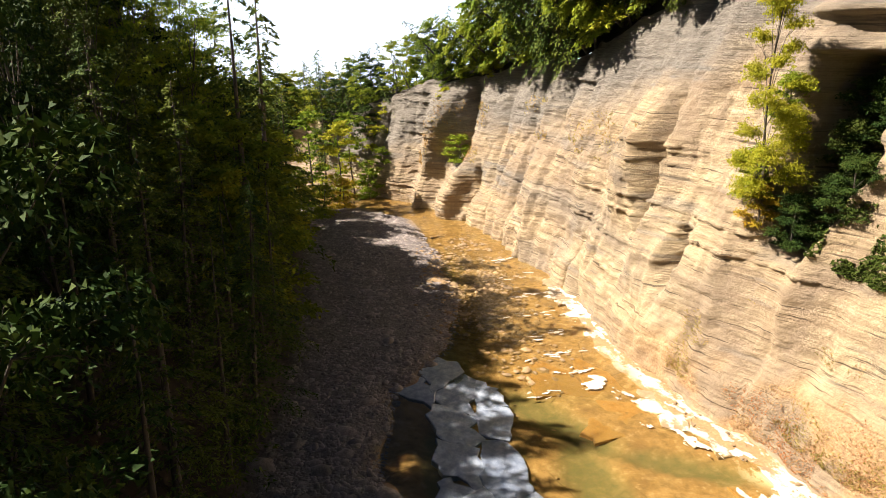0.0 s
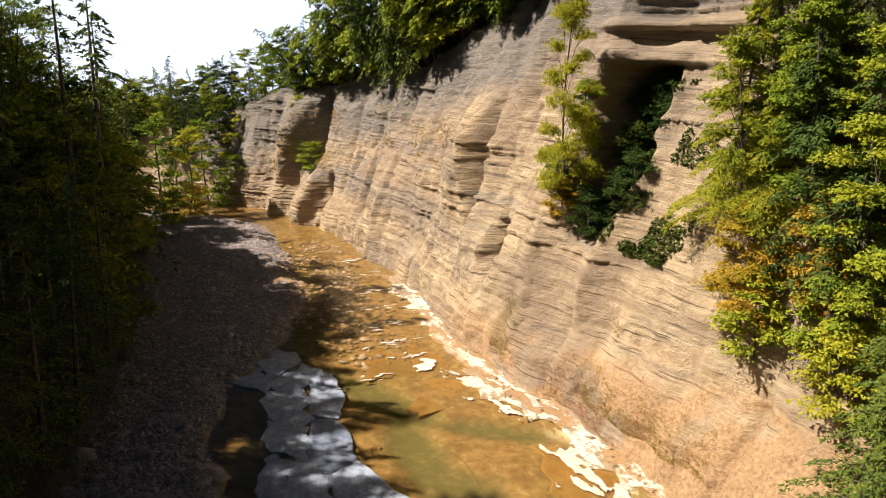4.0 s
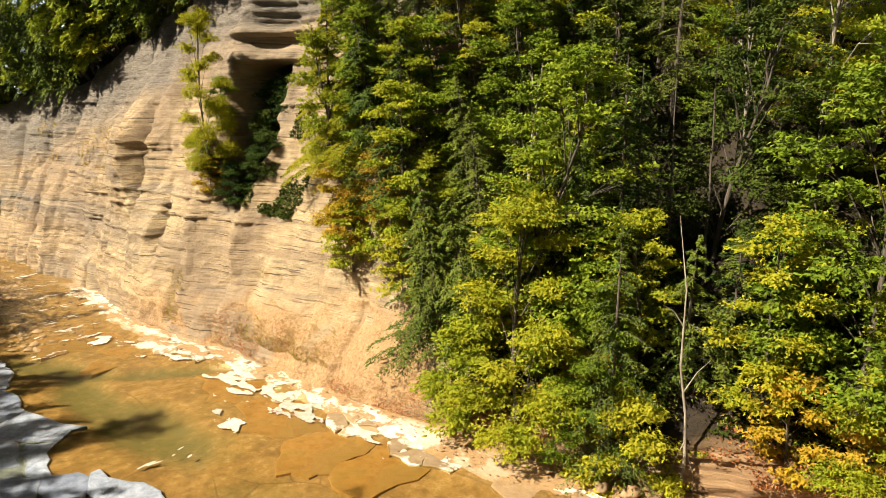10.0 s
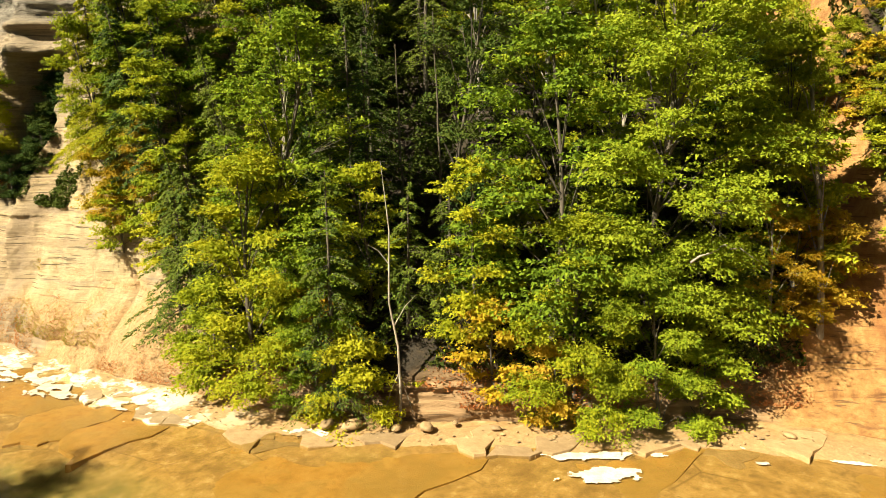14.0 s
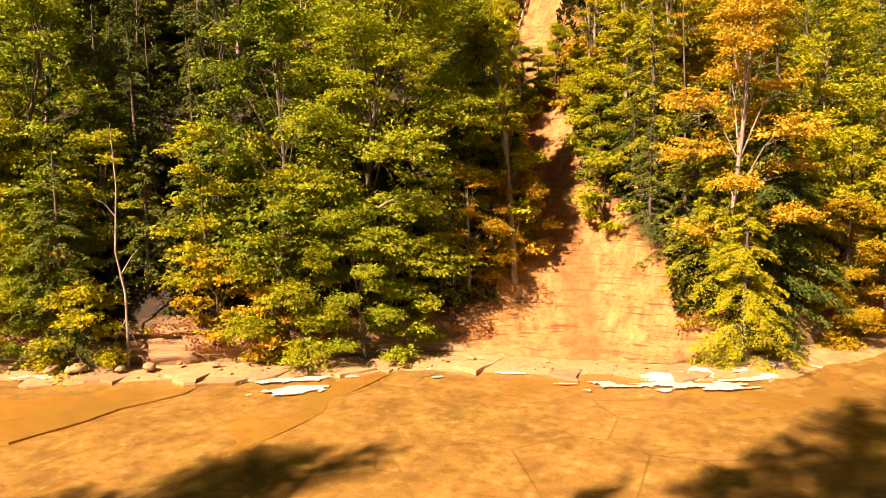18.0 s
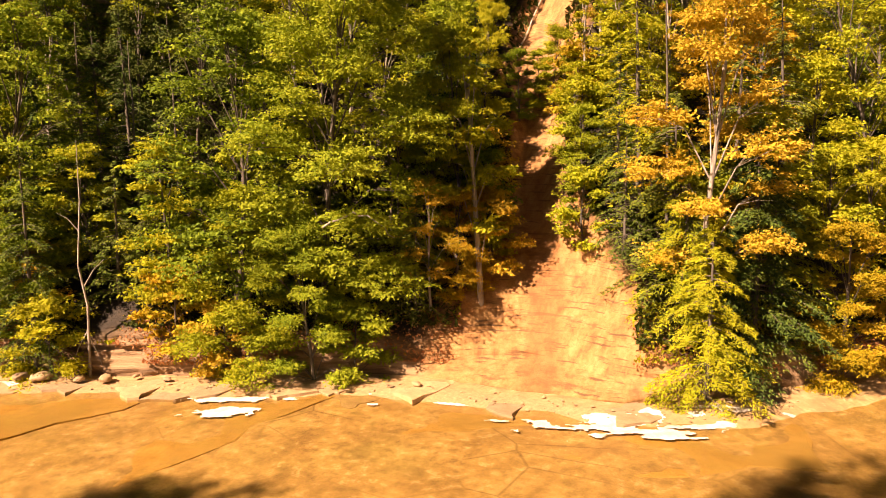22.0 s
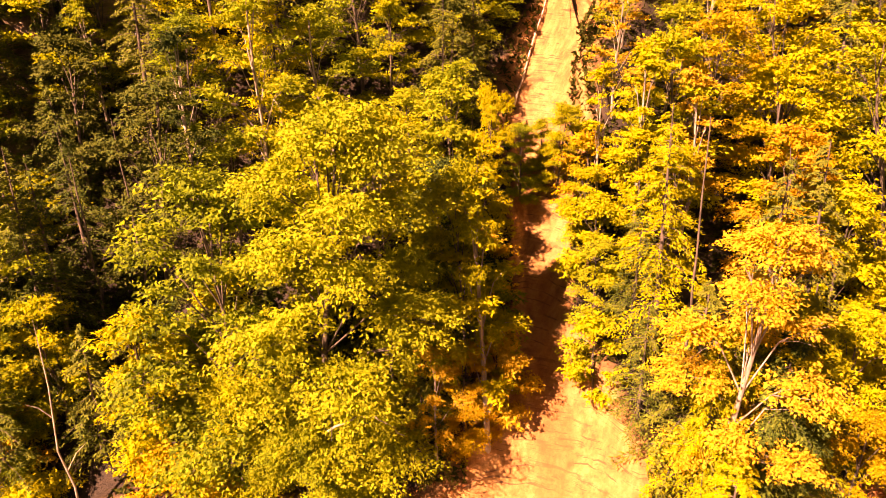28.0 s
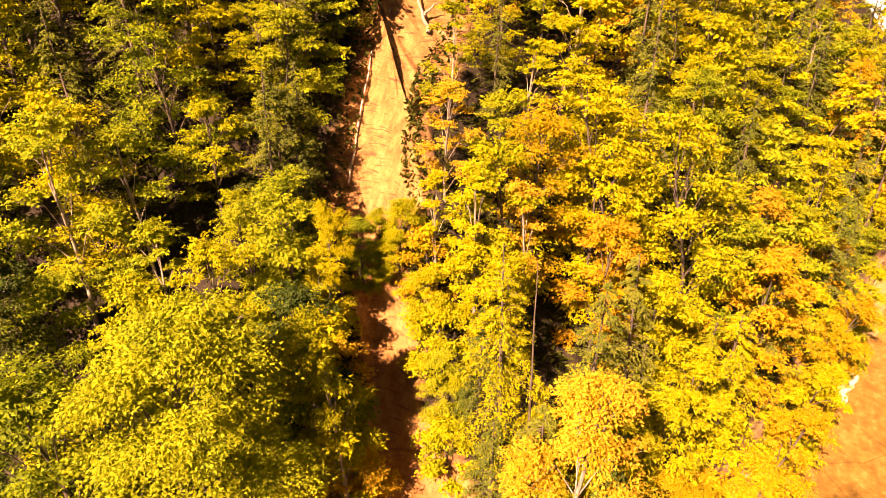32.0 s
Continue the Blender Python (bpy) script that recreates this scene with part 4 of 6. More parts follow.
def hemlock(seed, height, radius, branches=90, per=62, low=0.08, fine=1.0):
    r = np.random.default_rng(seed)
    t = np.linspace(0, 1, 8)[:, None]
    stem = np.array([0.02 * height * r.normal(), 0.02 * height * r.normal(), height]) * t
    tubes = [tube(stem, (0.011 * height + 0.04) * (1 - 0.94 * t[:, 0]) + 0.01, 7)]
    cs, outs = [], []
    for b in range(branches):
        f = low + (1 - low) * (b + r.uniform(0, 1)) / branches
        ang = r.uniform(0, 2 * np.pi)
        reach = radius * (1 - f) ** 0.75 * r.uniform(0.65, 1.1) + 0.25
        d = np.array([np.cos(ang), np.sin(ang), 0])
        start = np.array([stem[-1][0] * f, stem[-1][1] * f, f * height])
        w = np.linspace(0, 1, 5)[:, None]
        path = start + d * reach * w + np.array([0, 0, 1.0]) * (0.10 * reach * w - 0.42 * reach * w**2)
        tubes.append(tube(path[::2], [0.035, 0.02, 0.006], 4))
        m = int(per * (0.35 + reach / radius))
        x = r.uniform(0.12, 1.04, m) ** 0.8
        y = r.normal(0, 0.17, m) * reach * (1.1 - 0.7 * x)
        sd = np.array([-d[1], d[0], 0])
        c = start + d * (reach * x)[:, None] + sd * y[:, None]
        c[:, 2] += 0.10 * reach * x - 0.42 * reach * x**2 - 0.35 * np.abs(y) + r.normal(0, 0.05, m)
        cs.append(c)
        outs.append(d * np.ones((m, 1)) + sd * np.sign(y)[:, None] * 0.9)
    c, o = np.concatenate(cs), np.concatenate(outs)
    o /= np.linalg.norm(o, axis=1, keepdims=True)
    lv, lf = leaves(c, o, fine * (0.20 + 0.9 / per ** 0.5), fine * (0.085 + 0.35 / per ** 0.5), r, 0.3, 0.35)
    return mesh_of("trunk", *tubes[0], M_BARK, True), (lv, lf), mesh_of("branchwork", *join_tubes(tubes[1:]), M_BARK, True)


TREE_KINDS = {}


def tree_kind(key, made):
    TREE_KINDS[key] = [made[0], made[1], {}, made[2]]


for q in range(4):
    tree_kind(f"big{q}", broad_tree(11 + q, 20, 6.2, 0.10, 24, 700, 20, leaf=(0.25, 0.17)))
    tree_kind(f"mid{q}", broad_tree(31 + q, 13, 4.0, 0.05, 16, 420, 20, leaf=(0.23, 0.155)))
for q in range(3):
    tree_kind(f"slim{q}", broad_tree(51 + q, 15, 2.3, 0.25, 12, 230, 18, leaf=(0.24, 0.16), bark=M_BARK_PALE))
    tree_kind(f"shrub{q}", broad_tree(71 + q, 4.5, 2.4, 0.0, 12, 220, 14, leaf=(0.20, 0.14)))
    tree_kind(f"hemlock{q}", hemlock(91 + q, 17, 4.2, 90, 110, 0.08, 0.8))
    tree_kind(f"young_hemlock{q}", hemlock(111 + q, 9, 3.0, 62, 110, 0.03, 0.75))
    tree_kind(f"tier{q}", broad_tree(131 + q, 17, 4.6, 0.25, 12, 240, 26, leaf=(0.24, 0.16), bark=M_BARK_PALE, flat=0.1))
tree_kind("big4", broad_tree(201, 20, 6.2, 0.10, 30, 2000, 40, leaf=(0.155, 0.11)))
tree_kind("mid4", broad_tree(202, 13, 4.0, 0.04, 18, 1000, 32, leaf=(0.155, 0.105)))
tree_kind("mid5", broad_tree(203, 13, 4.0, 0.04, 18, 1000, 32, leaf=(0.155, 0.105)))
tree_kind("shrub4", broad_tree(204, 4.5, 2.4, 0.0, 12, 420, 24, leaf=(0.15, 0.105)))
tree_kind("tier4", broad_tree(205, 17, 4.4, 0.22, 15, 620, 36, leaf=(0.155, 0.105), bark=M_BARK_PALE, flat=0.06))
tree_kind("young_hemlock4", hemlock(206, 9, 3.0, 96, 330, 0.02, 0.6))
for q in range(3):
    tree_kind(f"far_mid{q}", broad_tree(151 + q, 13, 4.2, 0.08, 14, 250, 12, leaf=(0.36, 0.25)))
    tree_kind(f"far_hemlock{q}", hemlock(171 + q, 16, 4.2, 60, 40))
# the dark tone carries shade in its leaf colour
TONES = {"green": (M_GREEN, "green"), "lime": (M_LIME, "yellow-green"), "yellow": (M_YELLOW, "yellow"), "orange": (M_ORANGE, "orange"),
         "dark": (M_DARK, "dark green"), "hemlock": (M_HEMLOCK, "dark green")}


def crown_mesh(key, tone):
    made = TREE_KINDS[key]
    if tone not in made[2]:
        made[2][tone] = mesh_of("crown", made[1][0], made[1][1], TONES[tone][0])
    return made[2][tone]


def plant(key, tone, x, y, z, scale=1.0, turn=None, lean=0.0, lean_to=0.0, label="", group="trees on the far bank", wide=1.0):
    turn = random.uniform(0, 360) if turn is None else turn
    kind = key.rstrip("0123456789")
    wild = kind == "far_mid"
    kind = kind.removeprefix("far_")
    name = {"big": "beech_tree", "mid": "maple_tree", "slim": "slender_tree", "shrub": "shrub", "hemlock": "hemlock_tree",
            "young_hemlock": "young_hemlock", "tier": "maple_tree"}[kind]
    top = new("forest_tree" if wild else name)
    m = Matrix.Translation((x, y, z)) @ Matrix.Rotation(radians(lean_to), 4, "Z") @ Matrix.Rotation(radians(lean), 4, "Y")
    top.matrix_basis = m @ Matrix.Rotation(radians(turn), 4, "Z") @ Matrix.Diagonal((scale * wide, scale * wide, scale, 1))
    piece("trunk", TREE_KINDS[key][0], top)
    piece("crown", crown_mesh(key, tone), top)
    if not key.startswith("far_"):
        tagged(piece("branchwork", TREE_KINDS[key][3], top), kind="stuff")
    word = {"big": "tall spreading beech", "mid": "leafy maple", "slim": "slender pale-barked tree", "shrub": "low bushy shrub",
            "hemlock": "tall drooping hemlock", "young_hemlock": "young drooping hemlock", "tier": "maple with tiered boughs"}[kind]
    tagged(top, label or f"{word} with {TONES[tone][1]} leaves on the bank", "shrub" if kind == "shrub" else "tree", group)
    return top


def on_bank(x, y):
    """The height of the far bank at x, y."""
    i = int(np.argmin((bv[:, 0] - x) ** 2 + (bv[:, 1] - y) ** 2))
    return float(bv[i, 2])


def plant_on(key, tone, x, y, scale=1.0, sink=0.3, **more):
    return plant(key, tone, x, y, on_bank(x, y) - sink, scale, **more)


# -- the trees that stand out on the far bank
plant_on("big4", "green", 30.0, -11.6, 1.02, label="large beech with green-gold crown beside the gully")
plant_on("big1", "green", 26.6, -8.0, 0.86, label="broad green beech on the wooded bank")
plant_on("mid4", "green", 27.6, -13.6, 0.72, label="low green maple leaning over the rock foot")
plant_on("mid5", "lime", 25.8, -10.0, 0.85, label="yellow-green maple above the boulders")
plant_on("slim0", "lime", 35.8, -18.2, 1.08, lean=4, lean_to=50, label="slender pale-stemmed tree at the gully edge")
plant_on("mid4", "lime", 36.4, -16.6, 1.12, wide=0.6, label="narrow yellow-green maple beside the gully")
plant_on("mid4", "lime", 42.4, -13.6, 0.82, wide=0.5, label="narrow lime-green maple on the shaded gully edge")
plant_on("shrub4", "orange", 37.4, -17.8, 1.1, label="orange shrub at the edge of the gully")
plant_on("mid5", "yellow", 35.2, -17.2, 0.5, label="young golden maple at the edge of the gully")
plant_on("mid1", "green", 36.6, -14.2, 0.72)
plant_on("mid2", "dark", 38.8, -13.4, 0.8)
plant_on("mid0", "green", 41.6, -11.6, 0.8)
plant_on("tier1", "orange", 33.6, -16.4, 0.46, label="small orange-tinged maple beside the gully")
plant_on("mid3", "lime", 45.4, -21.8, 0.6)
for x, y, key, tone, size in ((40.2, -22.2, "shrub1", "lime", 1.0), (41.6, -21.4, "mid1", "green", 0.42), (43.4, -20.2, "shrub4", "lime", 1.1), (44.6, -19.0, "mid2", "lime", 0.4), (39.4, -15.9, "shrub0", "green", 1.0), (41.4, -14.6, "shrub2", "orange", 0.9), (46.4, -18.0, "shrub1", "yellow", 1.0), (38.2, -17.2, "mid3", "lime", 0.42),
                              (46.8, -16.0, "mid4", "lime", 0.46), (46.2, -13.9, "mid5", "green", 0.40), (48.0, -14.5, "mid4", "lime", 0.30)):
    plant_on(key, tone, x, y, size, label=f"{TONES[tone][1]} {'shrub' if 'shrub' in key else 'sapling'} at the edge of the gully")
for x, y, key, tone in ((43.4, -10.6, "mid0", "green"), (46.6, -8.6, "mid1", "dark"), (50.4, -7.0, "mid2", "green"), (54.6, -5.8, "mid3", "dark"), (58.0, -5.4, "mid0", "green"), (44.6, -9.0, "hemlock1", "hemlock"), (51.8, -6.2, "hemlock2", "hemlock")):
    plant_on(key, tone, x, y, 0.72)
plant_on("hemlock2", "hemlock", 24.6, 2.4, 0.75)
plant_on("young_hemlock2", "hemlock", 23.4, -1.4, 0.9)
for x, y, key, tone in ((50, -39.4, "shrub1", "yellow"), (52.6, -40.3, "mid1", "yellow"), (55.4, -41.4, "shrub0", "lime"), (57.6, -42.0, "mid2", "lime"), (60.2, -42.8, "shrub2", "yellow"), (62.6, -43.4, "mid0", "yellow"), (65, -44.3, "shrub1", "lime"), (67.6, -45, "mid3", "yellow"), (70.5, -46.4, "shrub0", "green"), (74, -47.4, "mid1", "lime")):
    plant_on(key, tone, x, y, 1.15 if "shrub" in key else 0.7, lean=12, lean_to=250, label=f"{TONES[tone][1]} {'shrub' if 'shrub' in key else 'maple'} leaning over the water's edge")
plant_on("tier4", "orange", 38.8, -29.4, 0.97, label="orange maple with tiered boughs and pale trunk")
plant_on("young_hemlock4", "lime", 36.4, -30.5, 1.05, label="drooping young hemlock at the water's edge")
plant_on("young_hemlock1", "hemlock", 39.8, -27.4, 1.1)
plant_on("young_hemlock4", "lime", 38.6, -28.6, 1.0)
plant_on("young_hemlock4", "hemlock", 40.4, -31.4, 1.25)
plant_on("hemlock2", "hemlock", 44.0, -29.0, 0.8)
plant_on("hemlock1", "hemlock", 47.0, -31.0, 0.85)
plant_on("hemlock2", "lime", 42.0, -24.6, 0.8)
plant_on("mid5", "yellow", 43.5, -34.6, 0.72, label="bright yellow maple near the water")
plant_on("shrub0", "yellow", 47.6, -36.6, 1.25)
plant_on("mid3", "lime", 48.2, -22.6, 0.85, label="yellow-green maple high on the bank")
plant_on("slim1", "lime", 45.6, -21.8, 0.8, label="pale birch with thin yellow-green leaves")
plant_on("slim2", "orange", 47.2, -23.6, 0.72)
plant_on("big2", "lime", 59.0, -33.0, 0.82)
plant_on("mid0", "yellow", 58.6, -38.6, 0.9)
plant_on("mid5", "lime", 18.0, 4.2, 1.0, label="yellow-green maple crowding the cliff's edge")
plant_on("big3", "green", 21.0, 4.8, 0.8)
plant_on("hemlock0", "hemlock", 19.2, -0.2, 0.72)
plant_on("mid4", "green", 18.8, 1.0, 0.66)
plant_on("shrub4", "lime", 19.6, -1.2, 1.15)
plant_on("shrub4", "lime", 17.4, 7.4, 1.2)
plant_on("shrub0", "orange", 25.2, -9.2, 0.85, label="orange shrub above the rock foot")
plant_on("shrub1", "yellow", 24.0, -6.5, 1.0)
plant_on("shrub4", "green", 29.5, -14.8, 1.1, label="rounded green shrub above the shore")
plant_on("hemlock1", "hemlock", 23.6, 2.6, 0.8)

# -- the rest of the wooded bank: shrubs and young trees at its foot, then the forest
random.seed(5)
placed = [(30, -11.6, 4.0), (26.6, -8, 3.0), (38.6, -29.4, 3.0), (34.8, -29.2, 2.4), (18, 4.2, 2.5), (21, 4.8, 2.5), (59, -33, 3), (48.2, -22.6, 2.4)]
s_low, s_high = shore_at(12), shore_at(-60)


RAVINE_LINE = np.array([(20.2, -3.2), (25.5, 0.4), (30.9, 3.9)])


def tone_for(key, s, shade=False):
    roll = random.random()
    if key.startswith("tier") and s < FALL_S:
        return "lime" if roll < 0.6 else "green"
    # beside the ravine, darker leaf tones paint in its shade
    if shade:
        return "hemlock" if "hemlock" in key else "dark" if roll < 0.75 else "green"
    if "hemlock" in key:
        return "hemlock" if roll < 0.75 or s < FALL_S else "lime"
    if s > FALL_S:
        return "lime" if roll < 0.56 else "yellow" if roll < 0.67 else "green" if roll < 0.95 else "orange"
    return "green" if roll < 0.38 else "lime" if roll < 0.82 else "dark" if roll < 0.88 else "yellow" if "shrub" in key else "lime"


for z_lo, z_hi, tries, most, gap, choices in (
        (2.9, 7.5, 900, 64, 1.8, ["shrub0", "shrub1", "shrub2", "young_hemlock1", "young_hemlock2", "mid1", "mid2"]),
        (7.0, 24.0, 1400, 88, 3.0, ["mid0", "mid1", "mid2", "mid3", "big0", "big1", "big2", "big3", "hemlock0", "hemlock1", "hemlock2", "tier1", "tier2", "slim0", "slim1"]),
        (24.0, 36.5, 900, 90, 2.6, ["far_mid0", "far_mid1", "far_mid2", "far_hemlock0", "far_hemlock1", "slim0"])):
    count = 0
    for n_try in range(tries):
        s, z = random.uniform(s_low, s_high), random.uniform(z_lo, z_hi)
        p = bank_point(s, z)
        x, y = float(p[0]), float(p[1])
        gully_gap = float(far_from_line(np.array(x), np.array(y), FALL_LINE))
        if gully_gap < (5.6 if z < 6 else 3.2 if z < 15 else 4.2) or (z > 2.2 and z < 16 and far_from_line(np.array(x), np.array(y), RAVINE_LINE) < 1.9):
            continue
        apart = gap * random.uniform(0.85, 1.3) * (1.35 if x > 60 else 1.0)
        if any((x - a) ** 2 + (y - b) ** 2 < max(apart, min(g, apart + 1) * 0.85) ** 2 for a, b, g in placed):
            continue
        key = random.choice(choices)
        size = random.uniform(0.75, 1.2) if "shrub" in key or "young" in key else random.uniform(0.6, 0.9)
        if key.startswith("big"):
            size *= 0.85
        if z_hi < 7 and "mid" in key:
            size *= 0.7
        if gully_gap < 9.0:
            size = min(size, 8.5 / {"s": 15, "m": 13, "b": 20, "h": 17, "t": 17}.get(key[0], 12))
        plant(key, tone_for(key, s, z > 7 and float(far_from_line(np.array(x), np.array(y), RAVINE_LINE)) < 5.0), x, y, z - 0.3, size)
        placed.append((x, y, apart))
        count += 1
        if count >= most:
            break

# -- the bank downstream, seen from above
random.seed(33)
down = []
for n_try in range(700):
    s, z = random.uniform(shore_at(-43), shore_at(-66)), random.uniform(2.0, 36.5)
    p = bank_point(s, z)
    x, y = float(p[0]), float(p[1])
    if any((x - a) ** 2 + (y - b) ** 2 < 3.4 ** 2 for a, b in down):
        continue
    down.append((x, y))
    key = random.choice(["far_mid0", "far_mid1", "far_mid2", "far_mid1", "far_hemlock0", "far_hemlock1"])
    plant(key, tone_for(key, 1e9), x, y, z - 0.3, random.uniform(0.65, 0.95))
    if len(down) >= 80:
        break

# -- the wood where it closes over the bare cliff
random.seed(21)
edge_put = []
for n_try in range(900):
    z = random.uniform(3.0, 33.0)
    y_edge = 11.0 + 0.58 * z if z > 6 else 9.5 + 0.45 * z
    y = y_edge - random.random() ** 1.3 * 14
    p = bank_point(shore_at(y), z)
    x, y2 = float(p[0]), float(p[1])
    if any((x - a) ** 2 + (y2 - b) ** 2 + (z - c) ** 2 < 2.3 ** 2 for a, b, c in edge_put):
        continue
    edge_put.append((x, y2, z))
    key = random.choice(["mid0", "mid1", "mid2", "shrub0", "shrub1", "young_hemlock0", "young_hemlock1", "young_hemlock2", "hemlock0", "hemlock1"] if z > 6 else ["shrub0", "shrub1", "shrub2", "young_hemlock2"])
    size = random.uniform(0.8, 1.15) if "shrub" in key or "young" in key else random.uniform(0.45, 0.7)
    plant(key, tone_for(key, 0), x, y2, z - 0.3, size, lean=random.uniform(4, 16), lean_to=180)
    if len(edge_put) >= 95:
        break

# -- forest on the rim of the cliff
random.seed(9)
rim = []
for n_try in range(1500):
    s = random.uniform(shore_at(118), shore_at(14))
    d = random.random() ** 1.8 * 15 - 0.6
    z_rim = float(rim_height(s))
    p = bank_point(s, z_rim, 0.3 + d)
    x, y = float(p[0]), float(p[1])
    if any((x - a) ** 2 + (y - b) ** 2 < (3.2 if d < 4 else 6.0) for a, b in rim):
        continue
    rim.append((x, y))
    key = random.choice(["far_hemlock0", "far_mid0", "far_mid1", "far_mid2", "far_mid1"] if d > 1.5 else ["shrub0", "shrub1", "far_mid0", "far_mid2", "young_hemlock0", "far_hemlock1"])
    tone = "hemlock" if "hemlock" in key else random.choice(["green", "dark", "lime", "green"])
    size = random.uniform(0.6, 0.95) * (0.62 if y > 90 else 0.8 if y > 84 else 1.25 if y > 56 else 1.05)
    plant(key, tone, x, y, z_rim + float(rim_rise(s, max(d, 0))) - 0.4, size, group="trees on the cliff's rim",
          lean=random.uniform(16, 38) if d < 2 else random.uniform(6, 24) if d < 4 else 0, lean_to=180,
          label=f"{TONES[tone][1]} {'hemlock' if 'hemlock' in key else 'tree'} on the shaded rim of the cliff")
    if len(rim) > 170:
        break

# -- hemlocks that hang out over the bare rock
random.seed(19)
for n_hang in range(30):
    y = 38.0 + 1.75 * n_hang + random.uniform(-0.5, 0.5)
    s = shore_at(y)
    z_rim = float(rim_height(s))
    p = bank_point(s, z_rim, random.uniform(0.0, 1.2))
    key = random.choice(["far_hemlock0", "far_hemlock1", "far_hemlock2", "far_mid1"])
    tone = "hemlock" if "hemlock" in key else "green"
    plant(key, tone, float(p[0]), float(p[1]), z_rim + 1.0, random.uniform(0.55, 0.75), group="trees on the cliff's rim", lean=random.uniform(38, 58), lean_to=180 + random.uniform(-25, 25),
          label=f"{TONES[tone][1]} {'hemlock' if 'hemlock' in key else 'tree'} hanging out over the cliff", wide=1.45)

# -- trees and tufts that cling to the cliff
def cling(key, tone, y, z, scale, label, more=0.0, **rest):
    p = bank_point(shore_at(y), z, more)
    return plant(key, tone, float(p[0]), float(p[1]), z - 0.2, scale, group="plants on the cliff", label=label, **rest)


cling("mid5", "lime", 33.6, 12.6, 0.95, "airy yellow-green tree beside the hollow", -0.4, lean=3, lean_to=180, wide=0.62)
cling("shrub4", "lime", 34.6, 12.4, 0.72, "yellow-green shrub on a cliff ledge", 0.0, wide=0.9)
cling("shrub0", "yellow", 33.6, 11.0, 0.6, "yellow-tinged shrub on a cliff ledge", 0.0)
cling("shrub4", "green", 34.8, 17.0, 0.62, "green shrub high on the cliff", 0.2)
cling("young_hemlock4", "lime", 22.3, 13.4, 1.2, "feathery yellow-green tree below the ledges", -0.1, wide=0.8)
cling("young_hemlock4", "lime", 19.8, 14.4, 1.1, "feathery green tree at the wood's edge", -0.1, wide=0.9)
cling("mid3", "lime", 21.6, 13.0, 0.75, "slender yellow-green tree on the edge of the hollow", -0.2, lean=6, lean_to=180, wide=0.75)
cling("mid1", "green", 18.6, 13.5, 0.62, "green maple leaning from the cliff's edge", 0.0, lean=8, lean_to=180)
cling("mid2", "lime", 15.2, 9.8, 0.75, "yellow-green maple at the edge of the bare cliff", 0.0, lean=8, lean_to=180)
cling("shrub4", "yellow", 20.2, 10.0, 1.05, "golden shrub on the edge of the bare cliff", 0.0)
cling("shrub4", "orange", 19.6, 8.8, 0.85, "orange-gold shrub on the edge of the bare cliff", 0.0)
cling("shrub0", "lime", 18.8, 7.0, 1.0, "yellow-green shrub where the wood meets the cliff", 0.0)
cling("shrub4", "orange", 17.6, 11.6, 0.85, "orange shrub clinging to the bare cliff edge", 0.0)
cling("shrub4", "yellow", 17.0, 10.2, 0.6, "yellow shrub clinging to the bare cliff edge", 0.0)
# bushes of the hollow, with its shade put into their leaf colour
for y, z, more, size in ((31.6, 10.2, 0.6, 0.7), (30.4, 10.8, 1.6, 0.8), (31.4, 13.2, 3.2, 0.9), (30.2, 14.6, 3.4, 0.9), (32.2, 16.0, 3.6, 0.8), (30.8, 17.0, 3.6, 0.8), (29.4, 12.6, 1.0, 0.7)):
    cling("shrub4", "dark", y, z, size, "bush in the shaded hollow, its green darkened as shade", more)
cling("shrub0", "lime", 88.0, 12.2, 0.75, "grassy shrub on the far pillar", 0.0)
cling("shrub1", "green", 84.0, 6.4, 0.8, "grassy shrub on the far ledge", 0.0, wide=1.3)

# -- the wooded near bank
random.seed(13)
near_put = []
for n_try in range(900):
    s = random.random()
    i = random.randrange(3, len(NEAR) - 3)
    a, b = NEAR[i], NEAR[i + 1]
    t = random.random()
    foot = a + (b - a) * t
    w = (b - a) / np.linalg.norm(b - a)
    out = np.array([w[1], -w[0]])
    d = 1.0 + 24 * random.random() ** 1.3
    x, y = foot + out * d
    if y < 16:
        continue
    if any((x - c) ** 2 + (y - e) ** 2 < 6.5 for c, e in near_put):
        continue
    near_put.append((x, y))
    # up to y 44 only dark kinds: their colour stands in for shade
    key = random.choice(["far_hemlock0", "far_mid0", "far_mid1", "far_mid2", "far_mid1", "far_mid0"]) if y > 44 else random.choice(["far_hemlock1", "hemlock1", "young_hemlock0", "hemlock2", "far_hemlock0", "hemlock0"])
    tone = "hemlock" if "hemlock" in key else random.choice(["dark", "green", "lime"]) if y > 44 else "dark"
    z = ground_z(x, y) - 0.3
    tall = 9 if "young" in key else 17 if "hemlock" in key else 13
    reach = float(np.interp(y, [16, 22, 36, 44, 60, 75], [2.0, 1.2, 0.6, 0.0, -0.5, -5.5])) + random.uniform(-3.5, 1.5)
    size = max(0.35, min(random.uniform(0.9, 1.5), ((reach - x) / 0.99 - z) / tall))
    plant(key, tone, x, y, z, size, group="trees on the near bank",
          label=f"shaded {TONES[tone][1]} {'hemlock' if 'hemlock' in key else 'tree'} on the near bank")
    if len(near_put) > 105:
        break
